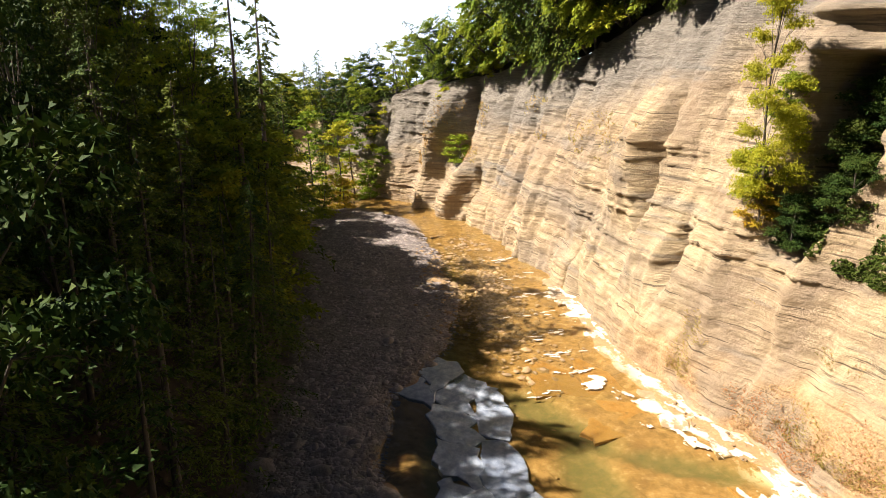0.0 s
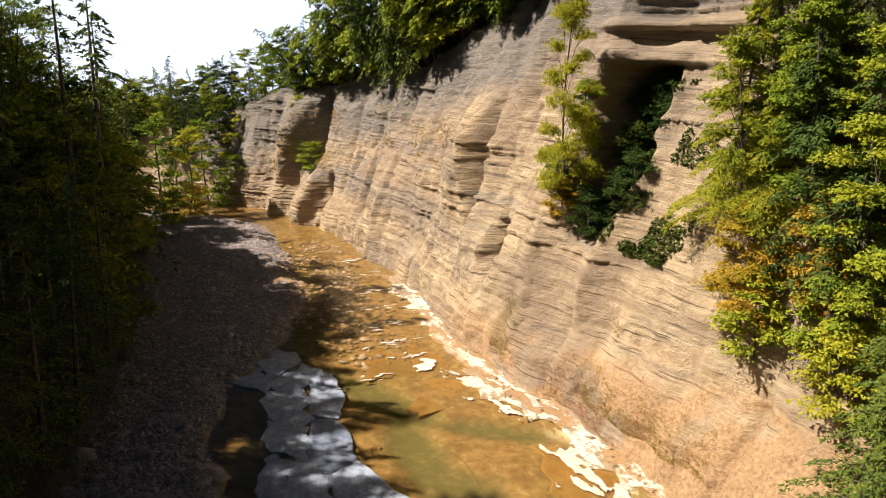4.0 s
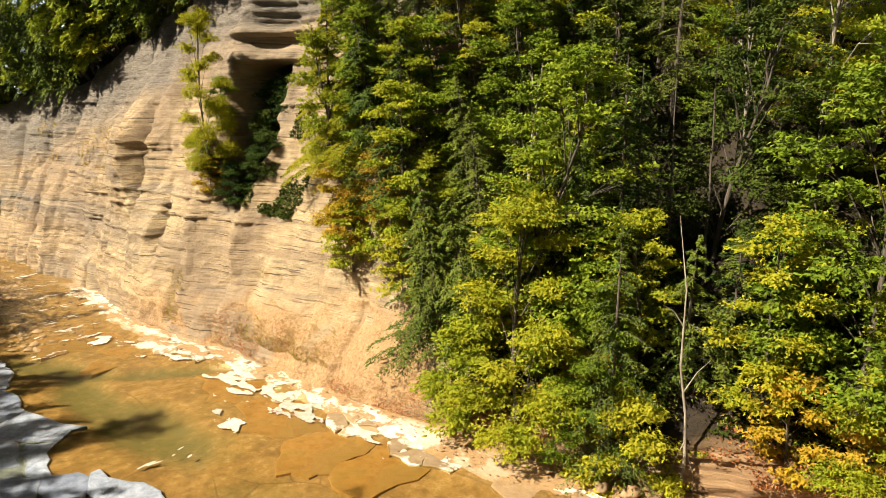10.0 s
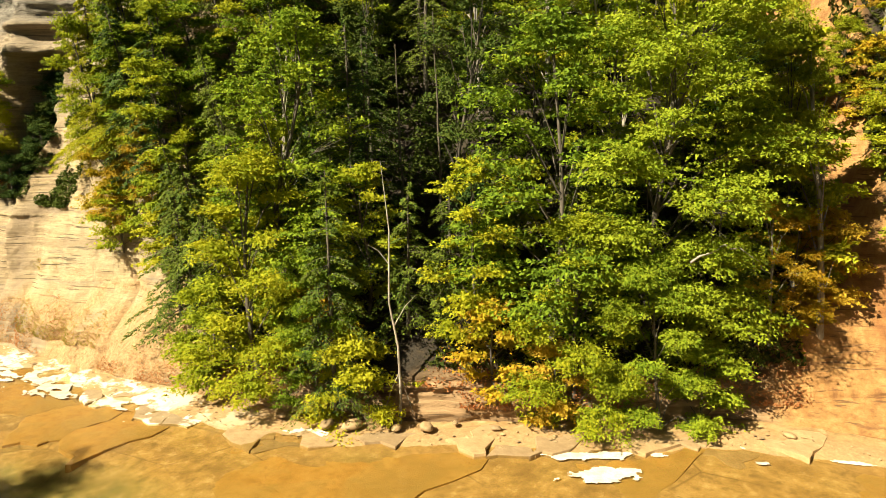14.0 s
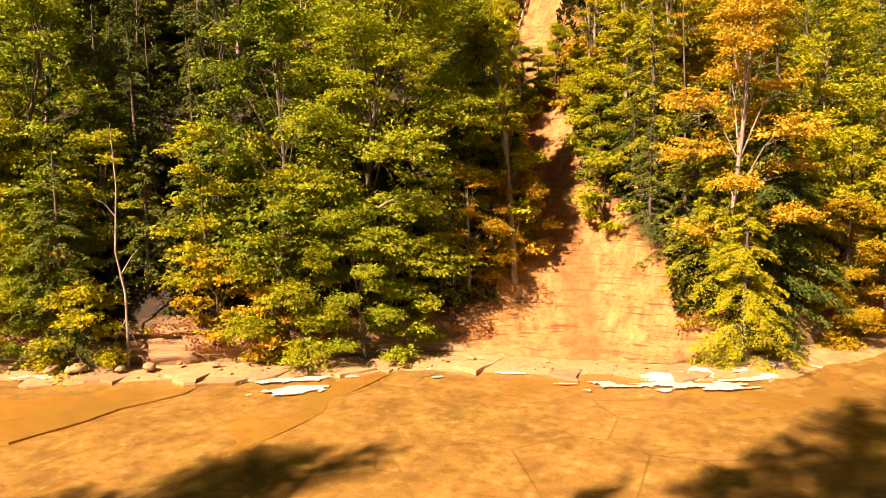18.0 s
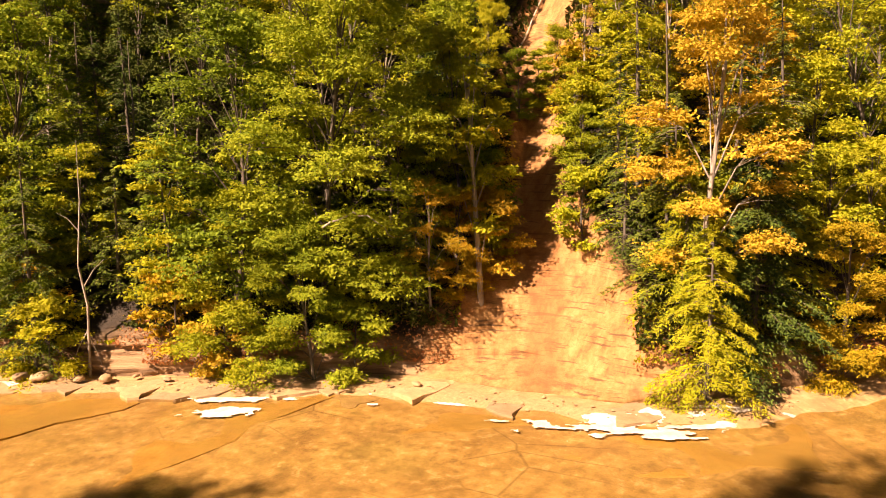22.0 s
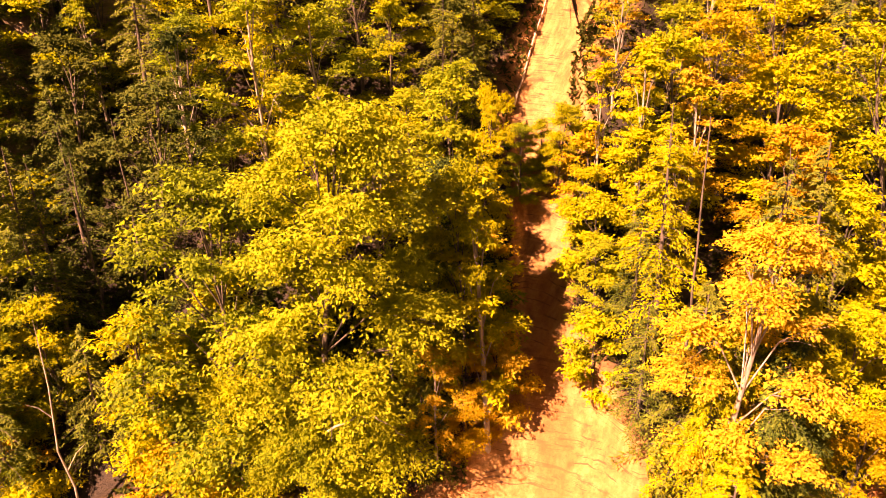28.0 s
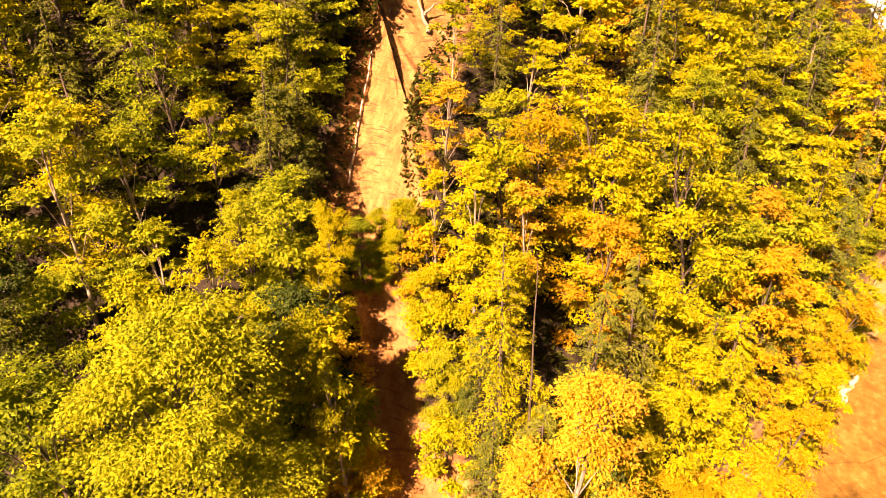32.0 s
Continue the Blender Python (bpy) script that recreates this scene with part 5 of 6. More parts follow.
# far woods round the bend
for n_far in range(26):
    x, y = random.uniform(-62, 12), random.uniform(112, 150)
    key = random.choice(["far_mid0", "far_mid1", "far_hemlock0", "far_mid2"])
    plant(key, "hemlock" if "hemlock" in key else random.choice(["green", "dark", "lime"]), x, y, 1 + 0.06 * (y - 112), random.uniform(0.7, 0.95),
          group="woods round the bend", label="hazy green tree in the woods round the bend")
# the wooded far bank where the creek turns out of sight
random.seed(43)
for n_bend in range(95):
    s = random.uniform(shore_at(124), shore_at(91))
    z_rim = float(rim_height(s))
    if n_bend % 3 == 0:
        z = random.uniform(0.8, max(z_rim - 1.0, 1.5))
        p = bank_point(s, z, 0.4)
        key, size = random.choice(["shrub0", "shrub1", "shrub2"]), random.uniform(0.8, 1.2)
    else:
        d = random.uniform(-0.3, 13.0)
        z = z_rim + float(rim_rise(s, max(d, 0.0))) - 0.4
        p = bank_point(s, z_rim, d)
        key, size = random.choice(["far_mid0", "far_mid1", "far_mid2", "far_hemlock0"]), random.uniform(0.45, 0.68)
    tone = "hemlock" if "hemlock" in key else random.choice(["green", "dark", "lime", "dark"])
    plant(key, tone, float(p[0]), float(p[1]), z, size, group="woods round the bend", label=f"{TONES[tone][1]} {'shrub' if 'shrub' in key else 'tree'} in the woods round the bend")
# taller trees up the near bank that keep the edge of the wood in the shade
for n_up in range(74):
    x, y = random.uniform(-38, -24), random.uniform(-6, 64)
    z = ground_z(x, y) - 0.3
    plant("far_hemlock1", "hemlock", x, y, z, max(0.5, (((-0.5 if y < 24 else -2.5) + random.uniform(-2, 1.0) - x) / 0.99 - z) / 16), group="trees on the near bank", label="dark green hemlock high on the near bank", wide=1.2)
# tall trees on the rim above the pillar
for x, y in ((9.5, 92.5), (13.5, 89.5), (17.0, 85.0), (14.0, 95.5)):
    plant(random.choice(["far_mid0", "far_mid1", "far_hemlock0"]), random.choice(["green", "dark"]), x, y, 13.5 + 0.25 * (x - 5), 1.35, group="trees on the cliff's rim", label="tall green tree above the far end of the cliff")
# the wood that closes the bend
for x, y, key, tone, size in ((-10, 90, "far_mid0", "lime", 1.15), (-13, 87, "far_mid1", "green", 1.25), (-16.5, 84, "far_hemlock0", "hemlock", 1.25), (-15.5, 78, "far_hemlock2", "hemlock", 1.25), (-7.5, 97, "far_mid2", "green", 1.2),
                              (-11.5, 95, "far_hemlock1", "hemlock", 1.1), (-3.5, 101, "far_mid0", "lime", 1.3), (-1, 105, "far_hemlock2", "hemlock", 1.3), (-18, 76, "far_hemlock2", "hemlock", 1.5), (-16, 66, "far_hemlock0", "hemlock", 1.4),
                              (-15.5, 58, "far_hemlock1", "hemlock", 1.55), (-16.2, 50, "far_hemlock2", "hemlock", 1.5), (-9, 86.5, "shrub1", "yellow", 1.2), (-11.5, 82.5, "shrub0", "lime", 1.2), (-13.2, 76, "shrub2", "green", 1.3), (-5.5, 94, "shrub1", "green", 1.3)):
    plant(key, tone, x, y, ground_z(x, y) - 0.3, 0.78 * size if y > 74 else size, group="woods round the bend", label=f"{TONES[tone][1]} {'shrub' if 'shrub' in key else 'tree'} standing where the creek bends")
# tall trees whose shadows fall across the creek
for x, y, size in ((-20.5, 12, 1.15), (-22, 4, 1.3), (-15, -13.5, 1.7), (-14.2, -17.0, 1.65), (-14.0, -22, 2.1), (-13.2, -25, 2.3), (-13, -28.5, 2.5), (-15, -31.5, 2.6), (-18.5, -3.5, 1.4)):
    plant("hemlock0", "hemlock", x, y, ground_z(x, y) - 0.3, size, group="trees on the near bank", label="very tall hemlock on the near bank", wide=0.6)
for x, y, top in ((-23, 47, 26), (-24, 52, 26), (-26, 48, 28), (-26.5, 55, 28), (-24, 43, 27), (-22, 50, 24), (-23, 58, 26), (-28, 44, 30), (-29, 58, 31), (-30, 50, 32), (-21.5, 62, 24), (-21.5, 55, 24), (-27, 38, 31), (-29, 30, 31)):
    z = ground_z(x, y) - 0.3
    if y > 45:
        plant("big2", "green", x, y, z, (top - z) / 20.0, group="trees on the near bank", label="tall green beech at the edge of the near bank", wide=0.72)
    else:
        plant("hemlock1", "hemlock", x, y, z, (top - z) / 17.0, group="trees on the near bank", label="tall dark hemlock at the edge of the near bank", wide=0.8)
# broad crowns on the near bank, by where the tips of their shadows lie on the creek and the height of their tops
for tx, ty, top in ((24.0, -34.4, 44), (28.5, -36.4, 48), (34.5, -38.4, 53), (41, -41, 58), (15.0, -18.2, 31), (11.4, -18.4, 28), (17.6, -20.4, 33), (7.4, 6.2, 25), (6.0, 21.4, 27), (3.4, 31.5, 25), (54, -45.9, 66)):
    x, y = tx + SUN_WAY.x / SUN_WAY.z * top, ty + SUN_WAY.y / SUN_WAY.z * top
    z = ground_z(x, y) - 0.3
    size = (top - z) / 20.0
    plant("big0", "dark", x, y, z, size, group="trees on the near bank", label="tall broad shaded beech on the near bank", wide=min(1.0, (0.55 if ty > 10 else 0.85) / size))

# -- the bare dead tree
dead = new("dead_tree")
dead.matrix_basis = Matrix.Translation((20.7, -3.2, on_bank(20.7, -3.2) - 0.2))
r_dead = np.random.default_rng(4)
stem = np.array([(0, 0, 0), (0.05, -0.1, 2.4), (0.25, 0.15, 4.4), (0.05, 0.45, 6.6), (0.5, 0.7, 10.0), (0.9, 1.5, 13.2)])
me = mesh_of("trunk", *tube(stem, [0.085, 0.07, 0.06, 0.05, 0.035, 0.012], 7), M_BARK_PALE, True)
piece("trunk", me, dead)
for z0, dx, dy, dz in ((5.4, 0.9, -0.7, 1.5), (3.2, -1.0, 0.3, -2.2), (2.8, 0.5, -0.4, -2.0), (8.4, -0.8, 0.6, 1.0)):
    p0 = np.array([np.interp(z0, stem[:, 2], stem[:, 0]), np.interp(z0, stem[:, 2], stem[:, 1]), z0])
    e = p0 + [dx, dy, dz]
    piece("bare_branch", mesh_of("bare_branch", *tube([p0, (p0 + e) / 2 + [0, 0, 0.2], e], [0.035, 0.022, 0.008], 5), M_BARK_PALE, True), dead)
tagged(dead, "tall bare dead tree with pale peeling trunk", "tree")


# ---- rock shelves, slabs and stones of the creek ----
def clip_cell(centre, others, reach):
    """The cell of a point among its neighbours, as a loop of corners."""
    poly = [np.array(centre) + reach * np.array([np.cos(a), np.sin(a)]) for a in np.linspace(0, 2 * np.pi, 9)[:-1]]
    for o in others:
        mid, way = (np.array(centre) + o) / 2, o - np.array(centre)
        res = []
        for p, q in zip(poly, poly[1:] + poly[:1]):
            dp, dq = (p - mid) @ way, (q - mid) @ way
            if dp <= 0:
                res.append(p)
            if (dp < 0) != (dq < 0):
                res.append(p + (q - p) * dp / (dp - dq))
        poly = res
        if len(poly) < 3:
            return None
    return poly


def slab_mesh(name, loop, thick, material, r, rough=0.08, gap=0.03):
    """A flat stone from a loop of corners about its centre: broken edges, a worn upper rim, a tilted top."""
    loop = np.array(loop)
    mid = loop.mean(0)
    pts = []
    for p, q in zip(loop, np.roll(loop, -1, 0)):
        n = max(1, min(4, int(np.linalg.norm(q - p) / 0.5)))
        for k in range(n):
            pts.append(p + (q - p) * k / n + r.normal(0, rough, 2))
    pts = np.array(pts)
    rad = np.linalg.norm(pts - mid, axis=1, keepdims=True) + 1e-6
    pts = mid + (pts - mid) * (1 - gap / rad)
    inner = mid + (pts - mid) * (1 - min(0.10, 0.03 + 0.05 / max(rad.mean(), 0.2)))
    tilt = r.normal(0, 0.012, 2)
    n = len(pts)
    top = np.c_[inner - mid, thick + (inner - mid) @ tilt + r.normal(0, 0.008, n)]
    rim = np.c_[pts - mid, thick - min(0.03, 0.5 * thick) + (pts - mid) @ tilt]
    low = np.c_[(pts - mid) * 1.01, np.full(n, -0.25)]
    heart = np.array([[0, 0, thick + 0.01]])
    verts = np.r_[heart, top, rim, low]
    faces = [(0, 1 + k, 1 + (k + 1) % n) for k in range(n)]
    for a, b in ((1, 1 + n), (1 + n, 1 + 2 * n)):
        faces += [(a + k, b + k, b + (k + 1) % n, a + (k + 1) % n) for k in range(n)]
    return mesh_of(name, verts, faces, material), mid


def ellipse_share(x, y, spec):
    cx, cy, a, b, deg = spec
    c, s = np.cos(np.radians(deg)), np.sin(np.radians(deg))
    return np.hypot(((x - cx) * c + (y - cy) * s) / a, (-(x - cx) * s + (y - cy) * c) / b)


def paving(name, parent, specs, spacing, z, thick, material, seed, keep=1.0, gap=0.03, rough=0.07, avoid=(), most=300, stretch=1.0):
    """Broken rock plates that fill the given ellipses (x, y, half length, half width, degrees)."""
    r = np.random.default_rng(seed)
    box = np.array([(c[0] - c[2], c[0] + c[2], c[1] - c[2], c[1] + c[2]) for c in specs])
    x0, x1, y0, y1 = box[:, 0].min(), box[:, 1].max(), box[:, 2].min(), box[:, 3].max()
    pts = []
    gx, gy = np.arange(x0 - spacing, x1 + spacing, spacing), np.arange(y0 - spacing, y1 + spacing, spacing)
    for a in gx:
        for b in gy:
            pts.append(np.array([a, y0 + (b - y0) * stretch]) + r.uniform(-0.48, 0.48, 2) * spacing * np.array([1, stretch]))
    pts = np.array(pts)
    made = 0
    for p in pts:
        inside = min(ellipse_share(p[0], p[1], c) for c in specs)
        if inside + 0.12 * float(fbm(p[0] * 0.5, p[1] * 0.5, seed, 2)) > 1.0 or r.random() > keep:
            continue
        if any(ellipse_share(p[0], p[1], c) < 1 for c in avoid):
            continue
        if float(line_side(np.array([p[0]]), np.array([p[1]]), SHORE)[0]) > 0.6:
            continue
        flat_way = np.array([1.0, 1.0 / stretch])
        d = np.linalg.norm((pts - p) * flat_way, axis=1)
        near = pts[np.argsort(d)[1:15]] * flat_way
        loop = clip_cell(p * flat_way, near, spacing * 1.1)
        if loop is None:
            continue
        loop = [q / flat_way for q in loop]
        me, mid = slab_mesh(name, loop, thick * r.uniform(0.75, 1.25), material, r, rough, gap)
        base = z if z is not None else ground_z(mid[0], mid[1]) - thick * 0.8
        piece(name, me, parent, at=Matrix.Translation((mid[0], mid[1], base + r.normal(0, 0.012))))
        made += 1
        if made >= most:
            break
    return made


def crust(name, spec, z, material, seed, parent, cell=0.06, eaten=0.85):
    """A thin ragged sheet lying on the rock, eaten into flakes and holes by weather."""
    cx, cy, a, b, deg = spec
    c, s = np.cos(np.radians(deg)), np.sin(np.radians(deg))
    u, v = np.meshgrid(np.arange(-1.5 * a, 1.5 * a + cell, cell), np.arange(-1.5 * b, 1.5 * b + cell, cell), indexing="ij")
    level = 0.9 * np.hypot(u / a, v / b) + eaten * fbm(u * 0.9 + 7.3 * seed, v * 1.9, seed, 5) - 0.45
    keep = level < 0
    corner = keep[:-1, :-1] & keep[1:, :-1] & keep[1:, 1:] & keep[:-1, 1:]
    idx = np.arange(u.size).reshape(u.shape)
    quads = np.stack([idx[:-1, :-1], idx[1:, :-1], idx[1:, 1:], idx[:-1, 1:]], -1)[corner]
    if len(quads) < 3:
        return None
    used, inv = np.unique(quads, return_inverse=True)
    h = 0.010 * smooth(0.0, -0.25, level) + 0.004 * vnoise(u * 4, v * 4, seed)
    wob = 0.45 * cell * vnoise(u * 9, v * 9, seed + 3)
    x, y = u + wob, v - wob
    px, py = x * c - y * s, x * s + y * c
    h = h + np.maximum(z, floor_height(px + cx, py + cy)[0] + 0.015)
    verts = np.stack([px, py, h], -1).reshape(-1, 3)[used]
    return piece(name, mesh_of(name, verts, inv.reshape(-1, 4), material, True), parent, at=Matrix.Translation((cx, cy, 0)))


shelf = tagged(new("grey_rock_shelf"), "jointed grey rock shelf partly in shade, tinted blue as skylight", "rock shelf", kind="structure")
paving("slab", shelf, [(-1.9, 33, 3.0, 8.0, 0), (-2.2, 25, 3.5, 7.0, 0), (-4.0, 37.8, 2.8, 2.0, -20), (-1.2, 15.5, 2.8, 5, 8)], 2.1, -0.03, 0.05, M_SLAB_GREY, 3, gap=0.0, rough=0.16, stretch=1.9,
       avoid=((3.0, 33.0, 5.4, 1.3, -56), (-4.6, 28.7, 5.0, 0.9, 83)))
pale = tagged(new("pale_rock_shelf"), "bleached pale rock shelf along the far shore", "rock shelf", kind="structure")
paving("slab", pale, [(10.6, 31.2, 4.4, 1.5, -62), (12.9, 24.2, 6.0, 1.1, -76), (13.6, 15, 7.0, 1.3, -84), (15.2, 7.6, 4.5, 1.2, -72), (9.9, 49, 9, 0.8, -90)], 1.5, -0.055, 0.06, M_SLAB_PALE, 5, gap=0.012, rough=0.13)
amber = tagged(new("amber_bedrock"), "wet amber bedrock plates in the creek", "rock shelf", kind="structure")
paving("slab", amber, [(6.6, 34.2, 3.4, 2.2, -62), (6.0, 27.6, 2.8, 1.9, -58), (10.4, 22.5, 4.6, 1.9, -75), (10.4, 14, 5.5, 2.0, -82), (13.0, 5, 5, 1.7, -74)], 4.2, -0.13, 0.035, M_LEDGE, 8, gap=0.02, rough=0.2,
       avoid=[(a, b, c * 1.35, d * 1.5, e) for a, b, c, d, e in POOLS])
strip = tagged(new("shore_rock_strip"), "pale dry bedrock strip at the water's edge", "rock shelf", kind="structure")
paving("slab", strip, [(17.4, -0.8, 5.0, 0.8, -62), (21.4, -6.8, 5.5, 0.8, -56), (25.4, -12.1, 5.0, 0.8, -52), (29.4, -17.8, 4.0, 0.8, -58), (31.2, -22.6, 5.0, 0.9, -72), (32.8, -27.7, 4.0, 0.8, -66)],
       1.9, None, 0.025, M_SLAB_TAN, 12, gap=0.004, rough=0.2)
ledge = tagged(new("channel_ledge"), "smooth ochre bedrock ledges with long straight cracks", "rock shelf", kind="structure")
r_l = np.random.default_rng(15)
for loop in ([(29.7, -15.6), (22.5, -16.1), (15.6, -16.9), (14.5, -12.5), (19.0, -9.0), (22.5, -9.6), (26.0, -13.6)],
             [(14.2, 2.0), (17.6, -2.6), (21.9, -8.8), (18.0, -8.6), (12.4, -8.0), (10.6, -3.0)],
             [(29.4, -16.6), (31.0, -22.0), (31.2, -25.6), (27.6, -23.4), (22.0, -17.6)],
             [(30.8, -26.6), (32.6, -29.6), (38.0, -34.0), (33.0, -36.0), (26.0, -28.5)]):
    me, mid = slab_mesh("rock_ledge", loop, 0.03, M_LEDGE, r_l, 0.22, 0.01)
    piece("rock_ledge", me, ledge, at=Matrix.Translation((mid[0], mid[1], -0.148)))

# white mineral crusts and foam
white = tagged(new("white_crust"), "blinding white mineral crust on the wet shore rock", "rock crust", kind="structure")
for n_c, spec in enumerate(((11.4, 21.5, 4.4, 1.0, -86), (12.0, 17.0, 2.6, 0.8, -80), (8.3, 17.5, 1.5, 0.6, -92), (14.1, 10.7, 2.5, 1.1, -76), (13.4, 17.0, 3.2, 0.35, -78),
                            (17.6, -0.6, 2.0, 0.3, -72), (23.9, -12.4, 3.4, 0.5, -54), (22.3, -13.2, 2.0, 0.55, -54), (28.2, -17.0, 0.7, 0.35, -80),
                            (31.6, -28.2, 4.3, 1.05, -55), (36.3, -32.0, 2.2, 0.8, -55), (34.0, -31.3, 2.2, 0.28, -50), (33.6, -28.9, 0.9, 0.6, 20), (29.4, -20.6, 1.2, 0.22, -68), (27.2, -18.0, 0.6, 0.3, -60), (10.2, 31.6, 3.0, 1.1, -64), (10.2, 51.5, 3.0, 0.8, -88),
                            (9.9, 45, 4.0, 0.5, -92), (67.5, -47.6, 4.0, 0.8, -22), (60, -44.8, 2.0, 0.5, -25), (7.3, 37.4, 0.9, 0.35, -40), (6.6, 36.4, 0.6, 0.3, 20), (8.3, 35.2, 0.8, 0.25, -60),
                            (9.2, 33.6, 0.5, 0.3, -50))):
    cx, cy, a, b, deg = spec
    crust("crust_patch", (cx, cy, a * 1.25, b * 1.5, deg), 0.006, M_WHITE, 40 + n_c, white, eaten=0.85 if cy > 0 else 0.45)
foam = tagged(new("foam"), "white foam on the small rapids", "foam", kind="structure")
r_f = np.random.default_rng(77)
for line_y, line_x, count in ((38.5, 6.2, 14), (41.5, 6.4, 12), (45.0, 6.8, 14), (49.0, 7.0, 12), (53.0, 7.0, 12), (58.0, 6.6, 12), (63.0, 5.8, 10), (35.5, 3.0, 10), (15.6, 3.9, 10)):
    for k in range(count):
        x = line_x + r_f.normal(0, 1.1)
        crust("foam_patch", (x, line_y + 0.25 * (x - line_x) + r_f.normal(0, 0.35), r_f.uniform(0.3, 1.0), r_f.uniform(0.10, 0.26), r_f.uniform(-20, 35)), 0.0, M_WHITE, int(200 + 31 * line_y + k), foam, 0.05, 0.4)


# loose stones
def pebble_field(name, label, n, where, size, material, seed, lift=0.0, flat=0.45):
    r = np.random.default_rng(seed)
    base = np.array([(1, 0, 0), (0.3, 0.9, 0), (-0.7, 0.7, 0), (-1, -0.2, 0), (-0.2, -0.9, 0), (0.75, -0.6, 0), (0.1, 0.05, 1), (0, 0, -0.6)])
    tri = np.array([(0, 1, 6), (1, 2, 6), (2, 3, 6), (3, 4, 6), (4, 5, 6), (5, 0, 6)])
    p = where(r, n)
    z = floor_height(p[:, 0], p[:, 1])[0]
    sz = size * np.exp(r.normal(0, 0.5, len(p)))
    a = r.uniform(0, 2 * np.pi, len(p))
    v = base[None] * (1 + r.normal(0, 0.14, (len(p), 8, 1)))
    v = v * np.stack([sz, sz * r.uniform(0.55, 1.0, len(p)), sz * flat * r.uniform(0.5, 1.3, len(p))], 1)[:, None]
    x = v[..., 0] * np.cos(a)[:, None] - v[..., 1] * np.sin(a)[:, None] + p[:, 0:1]
    y = v[..., 0] * np.sin(a)[:, None] + v[..., 1] * np.cos(a)[:, None] + p[:, 1:2]
    v = np.stack([x, y, v[..., 2] + z[:, None] + lift], -1).reshape(-1, 3)
    f = (tri[None] + 8 * np.arange(len(p))[:, None, None]).reshape(-1, 3)
    return tagged(piece(name, mesh_of(name, v, f, material)), label, "stones", kind="stuff")


def on_bar(r, n):
    y = r.uniform(12, 84, n)
    lo, hi = np.interp(y, NEAR[::-1, 1], NEAR[::-1, 0]), np.interp(y, BAR[::-1, 1], BAR[::-1, 0])
    return np.c_[lo + (hi - lo) * r.random(n), y]


pebble_field("shingle", "dark grey shingle and flat cobbles on the bar", 26000, on_bar, 0.095, M_PEBBLE, 21)
pebble_field("shingle", "larger flat cobbles on the shingle bar", 1200, on_bar, 0.22, M_PEBBLE, 22)
pebble_field("riffle_stones", "small stones breaking the water of the riffle", 2600,
             lambda r, n: np.c_[r.normal(2.6, 1.9, n), r.normal(55, 7.5, n)], 0.15, M_SLAB_TAN, 23, 0.06)
pebble_field("shore_rubble", "flat shale rubble below the ledges", 500,
             lambda r, n: (lambda s: np.stack([np.interp(s, SHORE_S, SHORE_FINE[:, 0]), np.interp(s, SHORE_S, SHORE_FINE[:, 1])], 1)
                           - np.stack([np.interp(s, SHORE_S, SHORE_OUT[:, 0]), np.interp(s, SHORE_S, SHORE_OUT[:, 1])], 1) * r.uniform(-1.2, 0.5, n)[:, None])(r.uniform(shore_at(40), shore_at(-34), n)),
             0.06, M_SLAB_TAN, 24, 0.06)

# boulders on the rock foot of the wooded bank
r_b = np.random.default_rng(31)
for s_b, out_b, size in ((shore_at(-1.0), 0.55, 0.50), (shore_at(-2.2), 0.6, 0.62), (shore_at(-4.1), 0.7, 0.36), (shore_at(-5.3), 0.8, 0.52), (shore_at(-8.0), 0.9, 0.3), (shore_at(-12.2), 0.7, 0.36),
                         (shore_at(-18.6), 0.5, 0.34), (shore_at(-6.4), 1.4, 0.25), (shore_at(1.6), 0.9, 0.3), (shore_at(23.5), 0.8, 0.3)):
    bm = bmesh.new()
    bmesh.ops.create_icosphere(bm, subdivisions=3, radius=1.0)
    k = r_b.uniform(0, 50)
    for v in bm.verts:
        f = 1 + 0.22 * noise.noise(v.co * 1.3 + Vector((k, 0, 0))) + 0.08 * noise.noise(v.co * 4 + Vector((0, k, 0)))
        f += 0.10 * round(2 * noise.noise(v.co * 2.1 + Vector((k, k, 0))))
        v.co = Vector((v.co.x * size * 0.9 * f, v.co.y * size * 0.6 * f, max(v.co.z, -0.5) * size * 0.40 * f))
    me = bpy.data.meshes.new("boulder")
    bm.to_mesh(me)
    bm.free()
    me.materials.append(M_SLAB_TAN)
    me.polygons.foreach_set("use_smooth", np.ones(len(me.polygons), bool))
    foot = [np.interp(s_b, SHORE_S, SHORE_FINE[:, q]) + np.interp(s_b, SHORE_S, SHORE_OUT[:, q]) * out_b for q in (0, 1)]
    tagged(piece("boulder", me, at=Matrix.Translation((foot[0], foot[1], 0.28 + 0.16 * size)) @ Matrix.Rotation(r_b.uniform(0, 6), 4, "Z")), "rounded pale boulder on the rock foot of the bank", "boulder", "boulders below the wood")


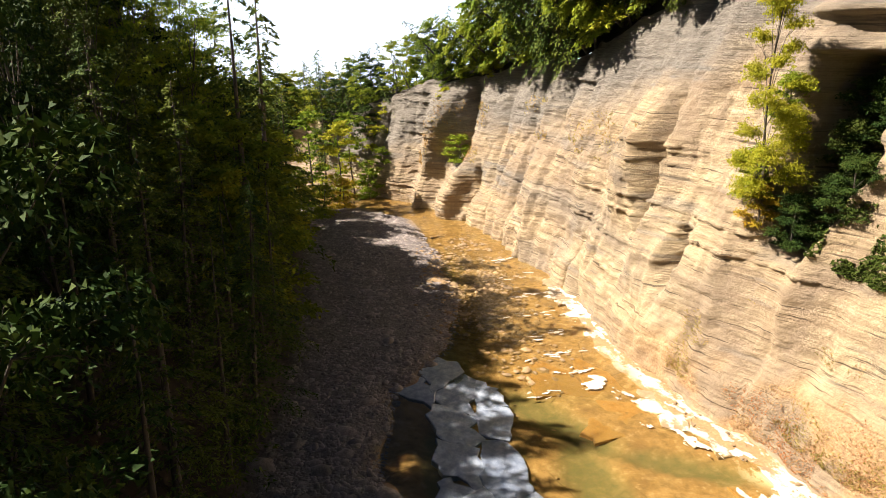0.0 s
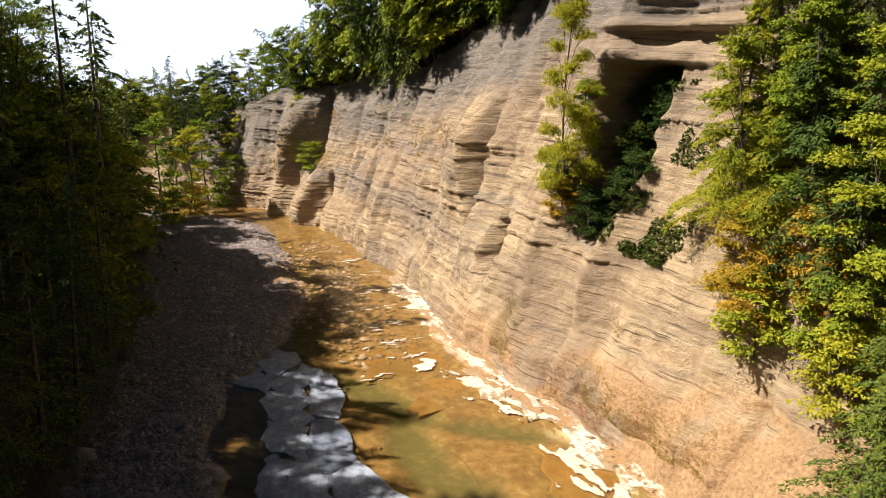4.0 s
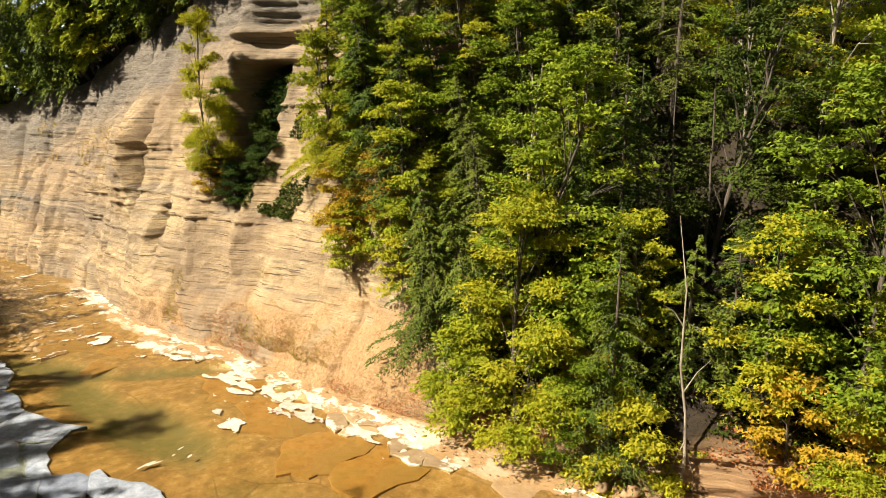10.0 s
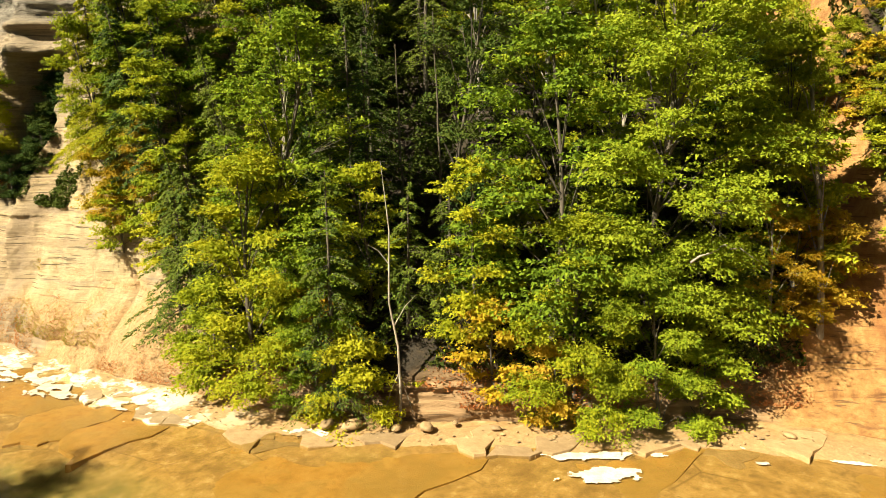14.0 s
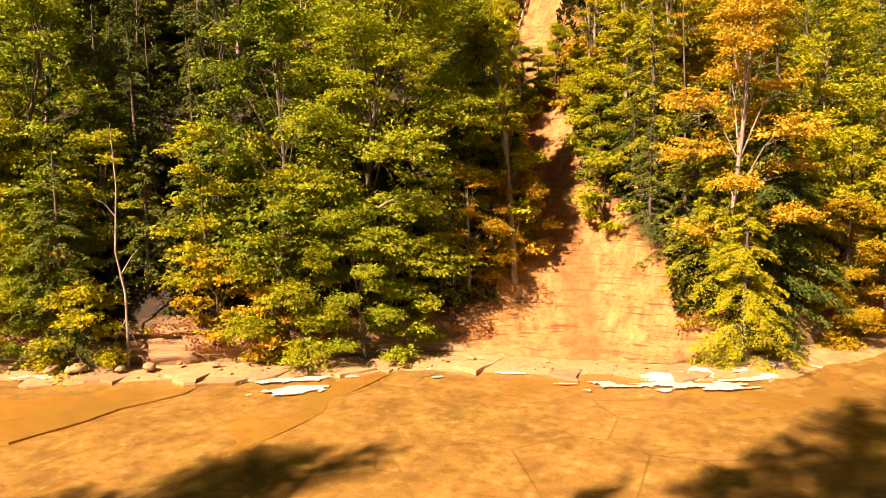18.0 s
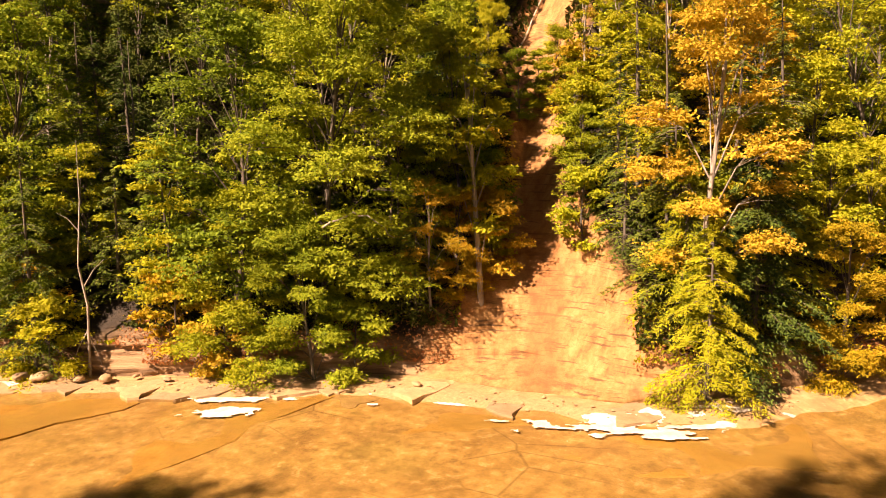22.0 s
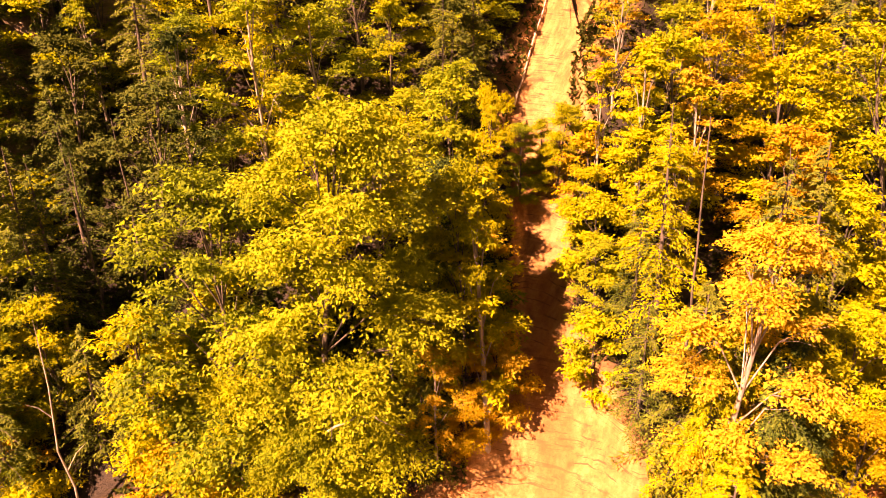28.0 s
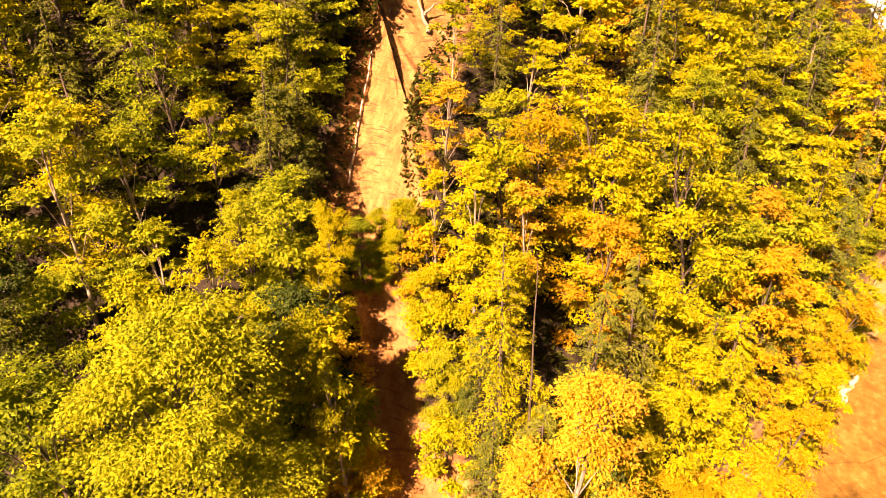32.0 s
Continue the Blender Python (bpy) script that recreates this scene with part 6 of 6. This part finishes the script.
# ---- small growth and litter on the cliff's foot ----
def scatter_leaves(name, label, n, s_range, z_range, size, material, seed, upright, mask_seed):
    r = np.random.default_rng(seed)
    s, z = r.uniform(*s_range, n), z_range[0] + (z_range[1] - z_range[0]) * r.random(n) ** 1.5
    keep = vnoise(s * 0.32, z * 0.5, mask_seed) + 0.4 * vnoise(s * 1.3, z * 1.3, mask_seed + 1) > 0.12
    s, z = s[keep], z[keep]
    p = face_point(s, z, 0.03)
    out = -np.stack([np.interp(s, SHORE_S, SHORE_OUT[:, 0]), np.interp(s, SHORE_S, SHORE_OUT[:, 1]), 0 * s], 1)
    out[:, 2] = upright
    out /= np.linalg.norm(out, axis=1, keepdims=True)
    v, f = leaves(p + out * 0.06, out, size[0], size[1], r, 0.1, 0.5)
    return tagged(piece(name, mesh_of(name, v, f, material)), label, "plants", kind="stuff")


scatter_leaves("dry_grass", "dry yellow grass tufts on the talus", 9000, (shore_at(36), shore_at(16)), (1.2, 6.8), (0.22, 0.05), M_GRASS, 5, 1.2, 101)
scatter_leaves("leaf_litter", "reddish fallen leaves on the foot of the cliff", 9000, (shore_at(32), shore_at(8)), (0.3, 3.8), (0.10, 0.075), M_LITTER, 6, 0.6, 111)
scatter_leaves("dry_grass", "yellow grass on the high ledges", 2600, (shore_at(74), shore_at(46)), (11.5, 15.5), (0.4, 0.09), M_GRASS, 7, 1.0, 121)
scatter_leaves("dry_grass", "yellow grass on the far ledge", 2400, (shore_at(90), shore_at(80)), (5.5, 14), (0.5, 0.12), M_GRASS, 8, 1.0, 131)
# the creeper's lowered green deepens the hollow's shade by colour
scatter_leaves("dark_creeper", "creeping growth in the shaded hollow, its green darkened as shade", 9000, (shore_at(31), shore_at(22)), (9.5, 20), (0.30, 0.15), M_DARK, 9, 0.3, 141)


def bank_leaves(name, label, n, z_range, size, material, seed):
    r = np.random.default_rng(seed)
    s, z = r.uniform(shore_at(7), shore_at(-40 if z_range[1] < 20 else -62), n), z_range[0] + (z_range[1] - z_range[0]) * r.random(n) ** 1.4
    p = bank_point(s, z).T
    keep = (vnoise(s * 0.5, z * 0.9, seed) > (-0.2 if z_range[1] < 20 else -0.75)) & (far_from_line(p[:, 0], p[:, 1], FALL_LINE) > (4.5 if z_range[1] < 20 else np.where(p[:, 2] > 8, 1.7, 4.6)))
    p, m = p[keep], keep.sum()
    out = -np.stack([np.interp(s[keep], SHORE_S, SHORE_OUT[:, 0]), np.interp(s[keep], SHORE_S, SHORE_OUT[:, 1]), -0.9 * np.ones(m)], 1)
    out /= np.linalg.norm(out, axis=1, keepdims=True)
    v, f = leaves(p + out * 0.12, out, size[0], size[1], r, 0.1, 0.5)
    return tagged(piece(name, mesh_of(name, v, f, material)), label, "plants", kind="stuff")


bank_leaves("leaf_litter", "rust-brown fallen leaves on the rock foot", 11000, (0.8, 3.2), (0.18, 0.13), M_LITTER, 161)
bank_leaves("undergrowth", "low green undergrowth along the rock foot", 9000, (1.8, 5.0), (0.26, 0.15), M_LIME, 171)
bank_leaves("undergrowth", "undergrowth among the trunks, its green darkened as shade", 60000, (2.5, 36.0), (0.50, 0.28), M_UNDER, 181)

# fallen and bare branches
def bare_branch(points, r0, label, name="fallen_branch", mat=None):
    pts = np.array(points, float)
    t = np.linspace(0, 1, len(pts))
    tt = np.linspace(0, 1, 12)
    path = np.stack([np.interp(tt, t, pts[:, k]) for k in range(3)], 1)
    path[1:-1] += np.random.default_rng(len(points)).normal(0, 0.04, (10, 3))
    return tagged(piece(name, mesh_of(name, *tube(path, r0 * (1 - 0.85 * tt) + 0.008, 6), mat or M_BARK_PALE, True)), label, "tree" if name == "bare_tree" else "branch")


def bank_xyz(x, y, up):
    return (x, y, on_bank(x, y) + up)


bare_branch([(27.6, -14.6, 8.2), (28.6, -15.6, 8.9), (29.3, -16.4, 8.6), (30.0, -17.2, 7.6)], 0.05, "bare grey branch arching out of the trees")
bare_branch([bank_xyz(60.2, -12.6, 0.5), bank_xyz(61.5, -11.4, 0.9), bank_xyz(63.4, -9.6, 1.2)], 0.15, "weathered fallen log across the top of the gully", "fallen_log")
bare_branch([bank_xyz(61.2, -11.8, 0.6), bank_xyz(62.4, -12.4, 1.4)], 0.12, "broken limb of the fallen log")
bare_branch([bank_xyz(50.2, -11.0, 0.2), bank_xyz(53.4, -10.2, 0.2), bank_xyz(57.3, -9.5, 0.2), bank_xyz(62.0, -9.6, 0.2)], 0.07, "thin white line of water down the gully's edge", "water_thread", M_WHITE)
for k, (x, y) in enumerate(((26.4, 1.6), (28.6, 0.6), (33.6, -13.5), (41.2, -26.5))):
    bare_branch([bank_xyz(x, y, -0.2), (x + 0.1, y + 0.1, on_bank(x, y) + 6), (x + 0.2 - 0.1 * k, y + 0.3, on_bank(x, y) + 12 + k)], 0.10, "straight bare grey trunk among the trees", "bare_tree", M_BARK)
